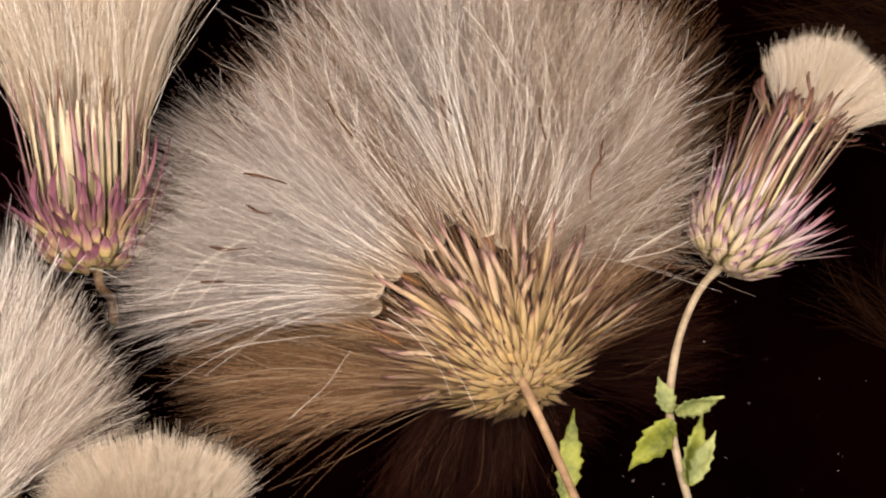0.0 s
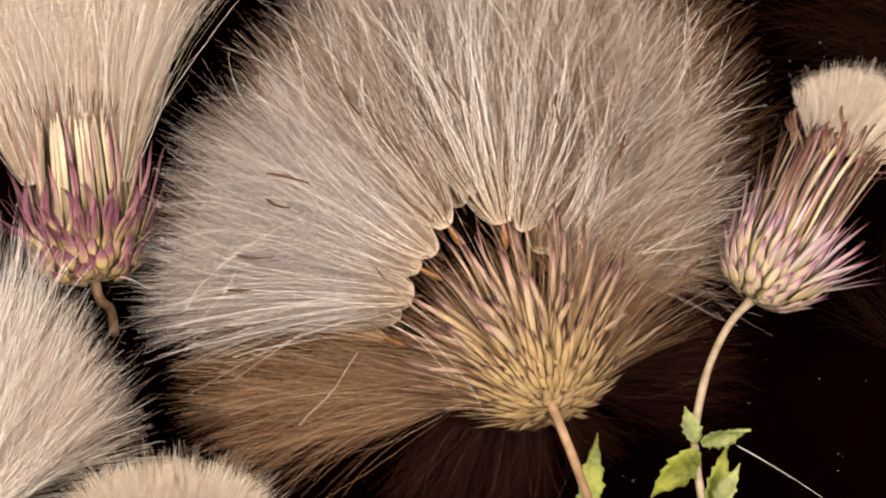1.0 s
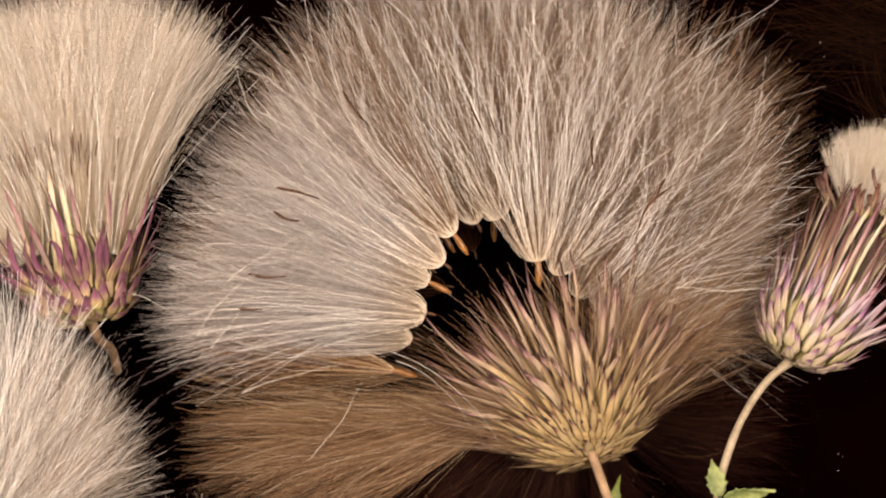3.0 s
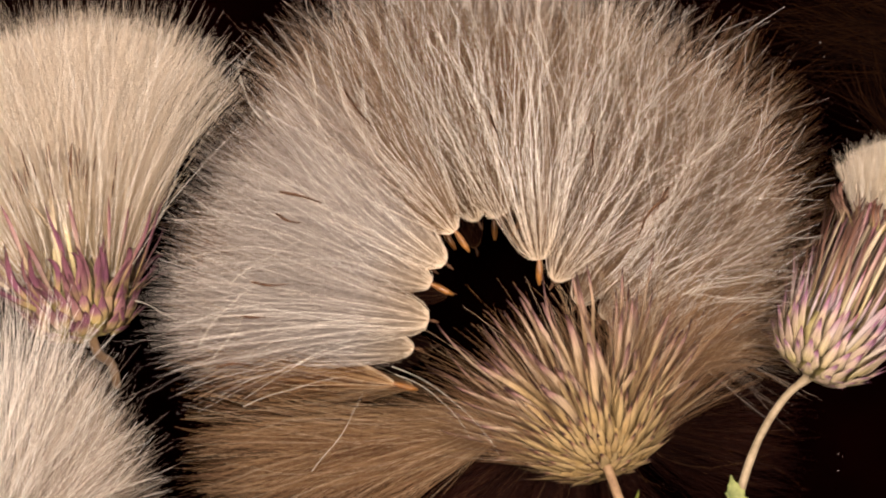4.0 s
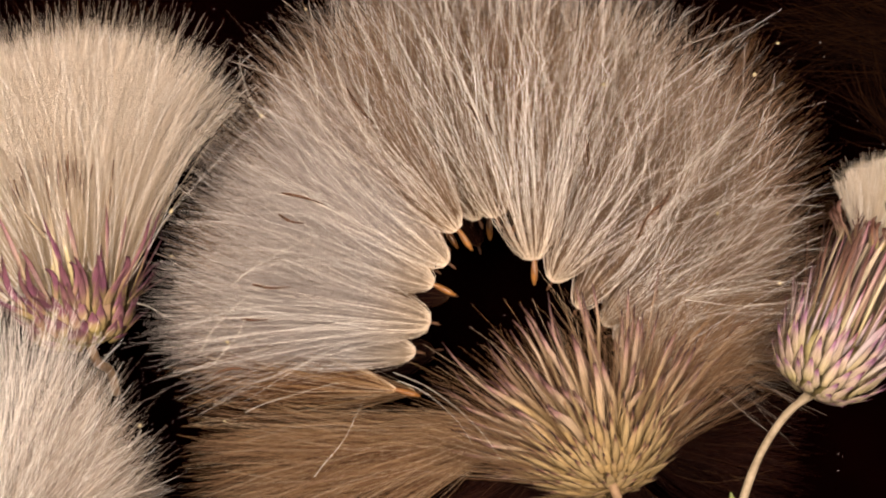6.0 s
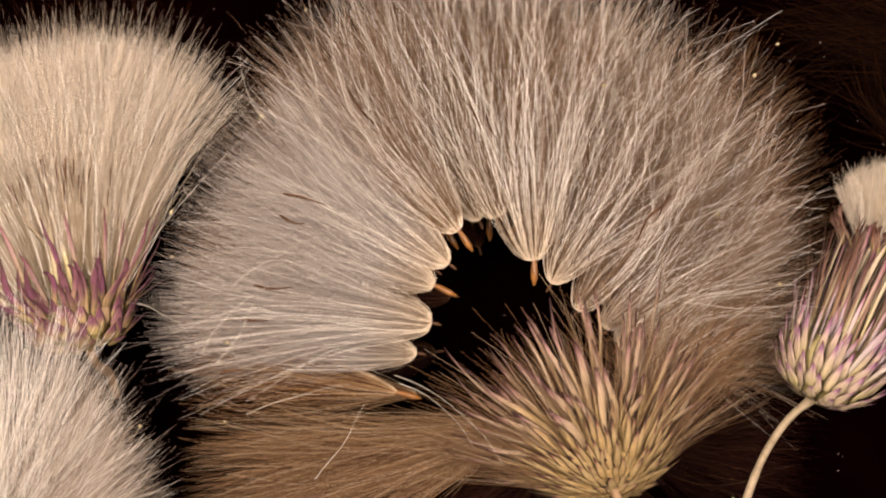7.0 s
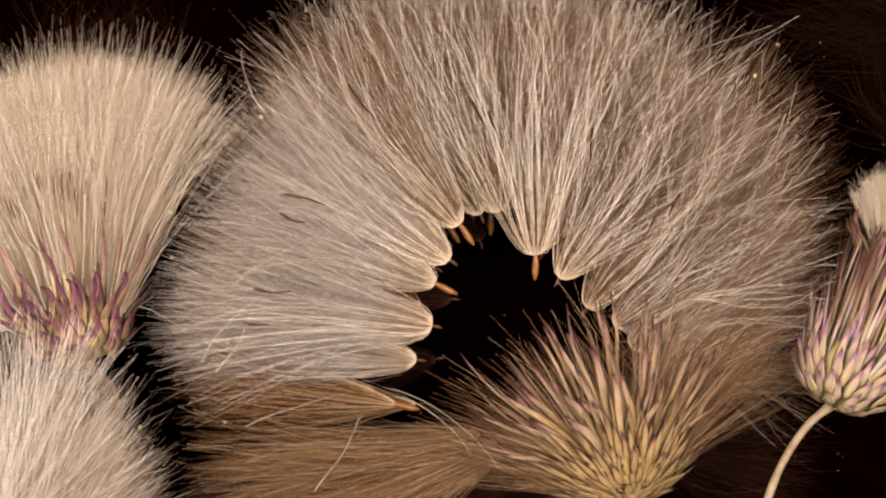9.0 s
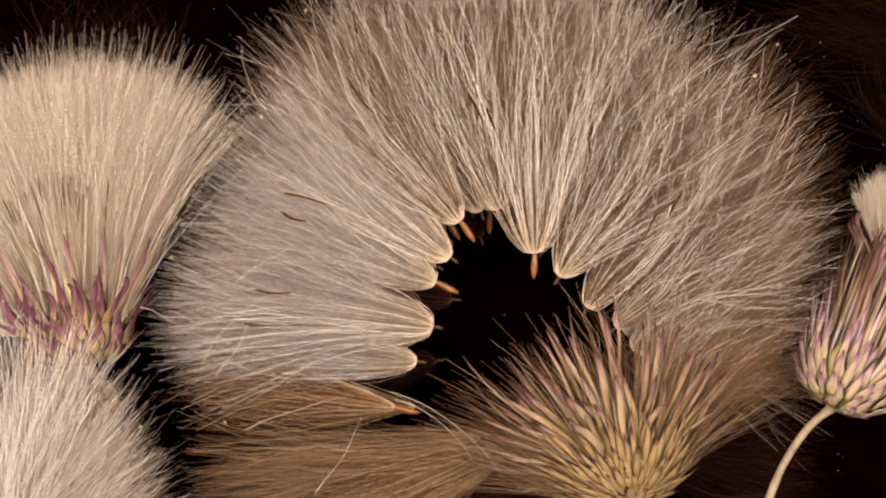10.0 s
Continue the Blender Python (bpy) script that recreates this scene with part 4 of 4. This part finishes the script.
# ---- fluff deep down, its brown darkened in place of shade ----
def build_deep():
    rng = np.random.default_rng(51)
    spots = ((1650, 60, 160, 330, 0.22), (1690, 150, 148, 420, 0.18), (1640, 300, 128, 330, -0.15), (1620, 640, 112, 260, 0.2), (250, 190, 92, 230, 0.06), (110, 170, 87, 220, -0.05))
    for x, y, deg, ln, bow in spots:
        ob = thing("deep_tuft", "thistle tuft low on the felt, coloured dark brown for its unlit depth", "thistle tuft", "old tufts")
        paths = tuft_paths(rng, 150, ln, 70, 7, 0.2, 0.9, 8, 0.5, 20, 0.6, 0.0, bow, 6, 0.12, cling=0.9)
        tagged(part("pappus", hair_mesh("pappus", [(paths, rng.uniform(0.4, 1.3, 150), False)], M_BROWN_SHADE), ob), kind="stuff")
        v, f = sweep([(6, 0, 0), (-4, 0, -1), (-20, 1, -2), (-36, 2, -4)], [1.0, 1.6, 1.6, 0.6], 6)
        part("achene", mesh_of("achene", v, f, M_SEED_SHADE), ob)
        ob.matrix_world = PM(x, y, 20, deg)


build_deep()


# ---- withered florets caught in the silver hairs ----
def build_caught():
    rng = np.random.default_rng(61)
    spots = ((1.3, 540, 352, 240, 165, 58), (0.9, 484, 515, 245, 176, 50), (1.9, 642, 175, 235, 128, 60), (3.2, 1046, 252, 270, 86, 44), (2.6, 842, 192, 240, 118, 40), (4.2, 1172, 384, 250, 48, 64),
             (4.6, 1330, 590, 215, 30, 40), (1.5, 520, 383, 225, 160, 36), (0.4, 415, 678, 190, 186, 44), (2.9, 870, 210, 225, 110, 34), (4.4, 1195, 362, 230, 60, 36), (0.9, 455, 575, 235, 178, 34))
    for u, x, y, h, deg, ln in spots:
        ln *= 1.25
        bend = rng.uniform(-0.12, 0.12) * ln
        v, f = sweep(bezier([(-ln / 2, 0, 0), (0, bend, 2), (ln / 2, 0, 0)], 4), [0.8, 1.2, 1.5, 1.9, 2.3, 2.7, 2.8, 2.5, 1.3], 6)
        ob = thing("withered_floret", "dark withered floret caught in the hairs", "floret", "caught florets", data=mesh_of("withered_floret", v, f, M_FLORET))
        MOVES.append((ob, seed_rows(u, x, y, h + 45, deg)))


build_caught()


# ---- single hairs lying loose on the tufts ----
def build_loose_hairs():
    rng = np.random.default_rng(67)
    spots = ((0.0, 700, 700, 880, 838, 265, 22), (0.0, 705, 712, 830, 812, 262, 18), (0.4, 362, 640, 470, 530, 275, 14), (0.4, 384, 662, 445, 560, 275, -6),
             (4.5, 1235, 532, 1370, 522, 250, 5), (4.5, 1240, 530, 1392, 548, 250, -4), (4.5, 1245, 525, 1385, 508, 250, 4), (4.4, 1200, 505, 1330, 440, 250, 8),
             (1.0, 250, 545, 330, 590, 230, 6), (2.1, 470, 190, 430, 85, 250, 12), (2.2, 545, 80, 560, 250, 255, 14), (2.6, 760, 60, 880, 250, 262, -16), (3.0, 930, 40, 980, 240, 268, 14), (1.4, 420, 500, 560, 420, 250, 8),
             (0.1, 560, 870, 640, 740, 235, -6), (0.1, 440, 760, 610, 705, 225, 7), (3.6, 1085, 140, 1010, 300, 270, 9), (4.1, 1300, 235, 1160, 330, 262, 8))
    for u, x0, y0, x1, y1, h, bow in spots:
        h += 55
        ln = math.hypot(x1 - x0, y1 - y0)
        s = np.linspace(0, 1, HSEG + 1)
        path = np.stack([(s - 0.5) * ln, bow * np.sin(np.pi * s) + 1.5 * np.sin(9 * s), 3 * np.sin(4 * s)], axis=1)[None]
        ob = thing("loose_hair", "single pale hair lying loose on the tufts", "hair", "loose hairs", data=hair_mesh("loose_hair", [(path, np.array([0.5]), True)], M_GLINT))
        deg = math.degrees(math.atan2(y0 - y1, x1 - x0))
        MOVES.append((ob, seed_rows(u, (x0 + x1) / 2, (y0 + y1) / 2, h, deg)))


build_loose_hairs()


# ---- a white fibre that blows past, pollen grains that come down, dust ----
def grain_mesh(rng, name, size, mat):
    bm = bmesh.new()
    bmesh.ops.create_icosphere(bm, subdivisions=1, radius=size * S)
    for v in bm.verts:
        v.co = Vector((v.co.x * 1.3, v.co.y * rng.uniform(0.6, 1.2), v.co.z * 0.8)) * rng.uniform(0.75, 1.25)
    me = bpy.data.meshes.new(name)
    bm.to_mesh(me)
    bm.free()
    me.materials.append(mat)
    return me


def build_small():
    rng = np.random.default_rng(71)
    s = np.linspace(0, 1, HSEG + 1)
    path = np.stack([(s - 0.5) * 190, 3 * np.sin(np.pi * s), 4 * np.sin(3 * s)], axis=1)[None]
    fibre = thing("white_fibre", "thin white fibre drifting over the felt", "fibre", data=hair_mesh("white_fibre", [(path, np.array([0.8]), True)], M_GLINT))
    MOVES.append((fibre, [(t, PM(x, y, 240, d)) for t, x, y, d in
                  ((0, 1560, 1150, -30), (0.7, 1480, 980, -30), (0.9, 1395, 845, -32), (1.0, 1390, 842, -32), (1.1, 1320, 722, -33), (1.4, 1316, 718, -33), (1.5, 1470, 655, 25), (1.7, 1530, 620, 60), (1.8, 1560, 560, 84), (2.1, 1780, 380, 84), (10, 1800, 360, 84))]))
    for x, y, h in ((541, 15, 250), (303, 372, 250), (402, 604, 260), (1376, 75, 200), (1270, 376, 250), (1335, 130, 240), (398, 744, 230), (1380, 500, 240), (304, 452, 240), (462, 203, 260), (1068, 148, 270), (248, 752, 380)):
        ob = thing("pollen_grain", "yellow pollen grain caught on the hairs", "grain", "pollen grains", data=grain_mesh(rng, "pollen_grain", rng.uniform(2.2, 3.4), M_POLLEN))
        turn = rng.uniform(0, 180)
        start = 4.6 + rng.uniform(0, 0.3)
        side = -500 if x < 784 else 2060
        MOVES.append((ob, [(0, PM(side, y - 300, 800, turn)), (start, PM(side, y - 300, 800, turn)), (start + 0.25, PM(x, y, h, turn)), (10, PM(x, y + 4, h, turn))]))
    bm = bmesh.new()
    for i in range(260):
        x, y = rng.uniform(-60, 1640), rng.uniform(-60, 940)
        size = rng.uniform(0.35, 0.7) if rng.uniform() < 0.92 else rng.uniform(0.8, 1.3)
        m = PM(x, y, 9 + size, rng.uniform(0, 180)) @ Matrix.Diagonal((rng.uniform(1, 3.2), 1, 0.8, 1))
        bmesh.ops.create_icosphere(bm, subdivisions=1, radius=size * S, matrix=m)
    me = bpy.data.meshes.new("dust")
    bm.to_mesh(me)
    bm.free()
    me.materials.append(M_DUST)
    thing("dust", "pale dust specks scattered on the felt", "dust", kind="stuff", data=me)


build_small()


def motions():
    for ob, rows in MOVES:
        walk(ob, rows)


motions()
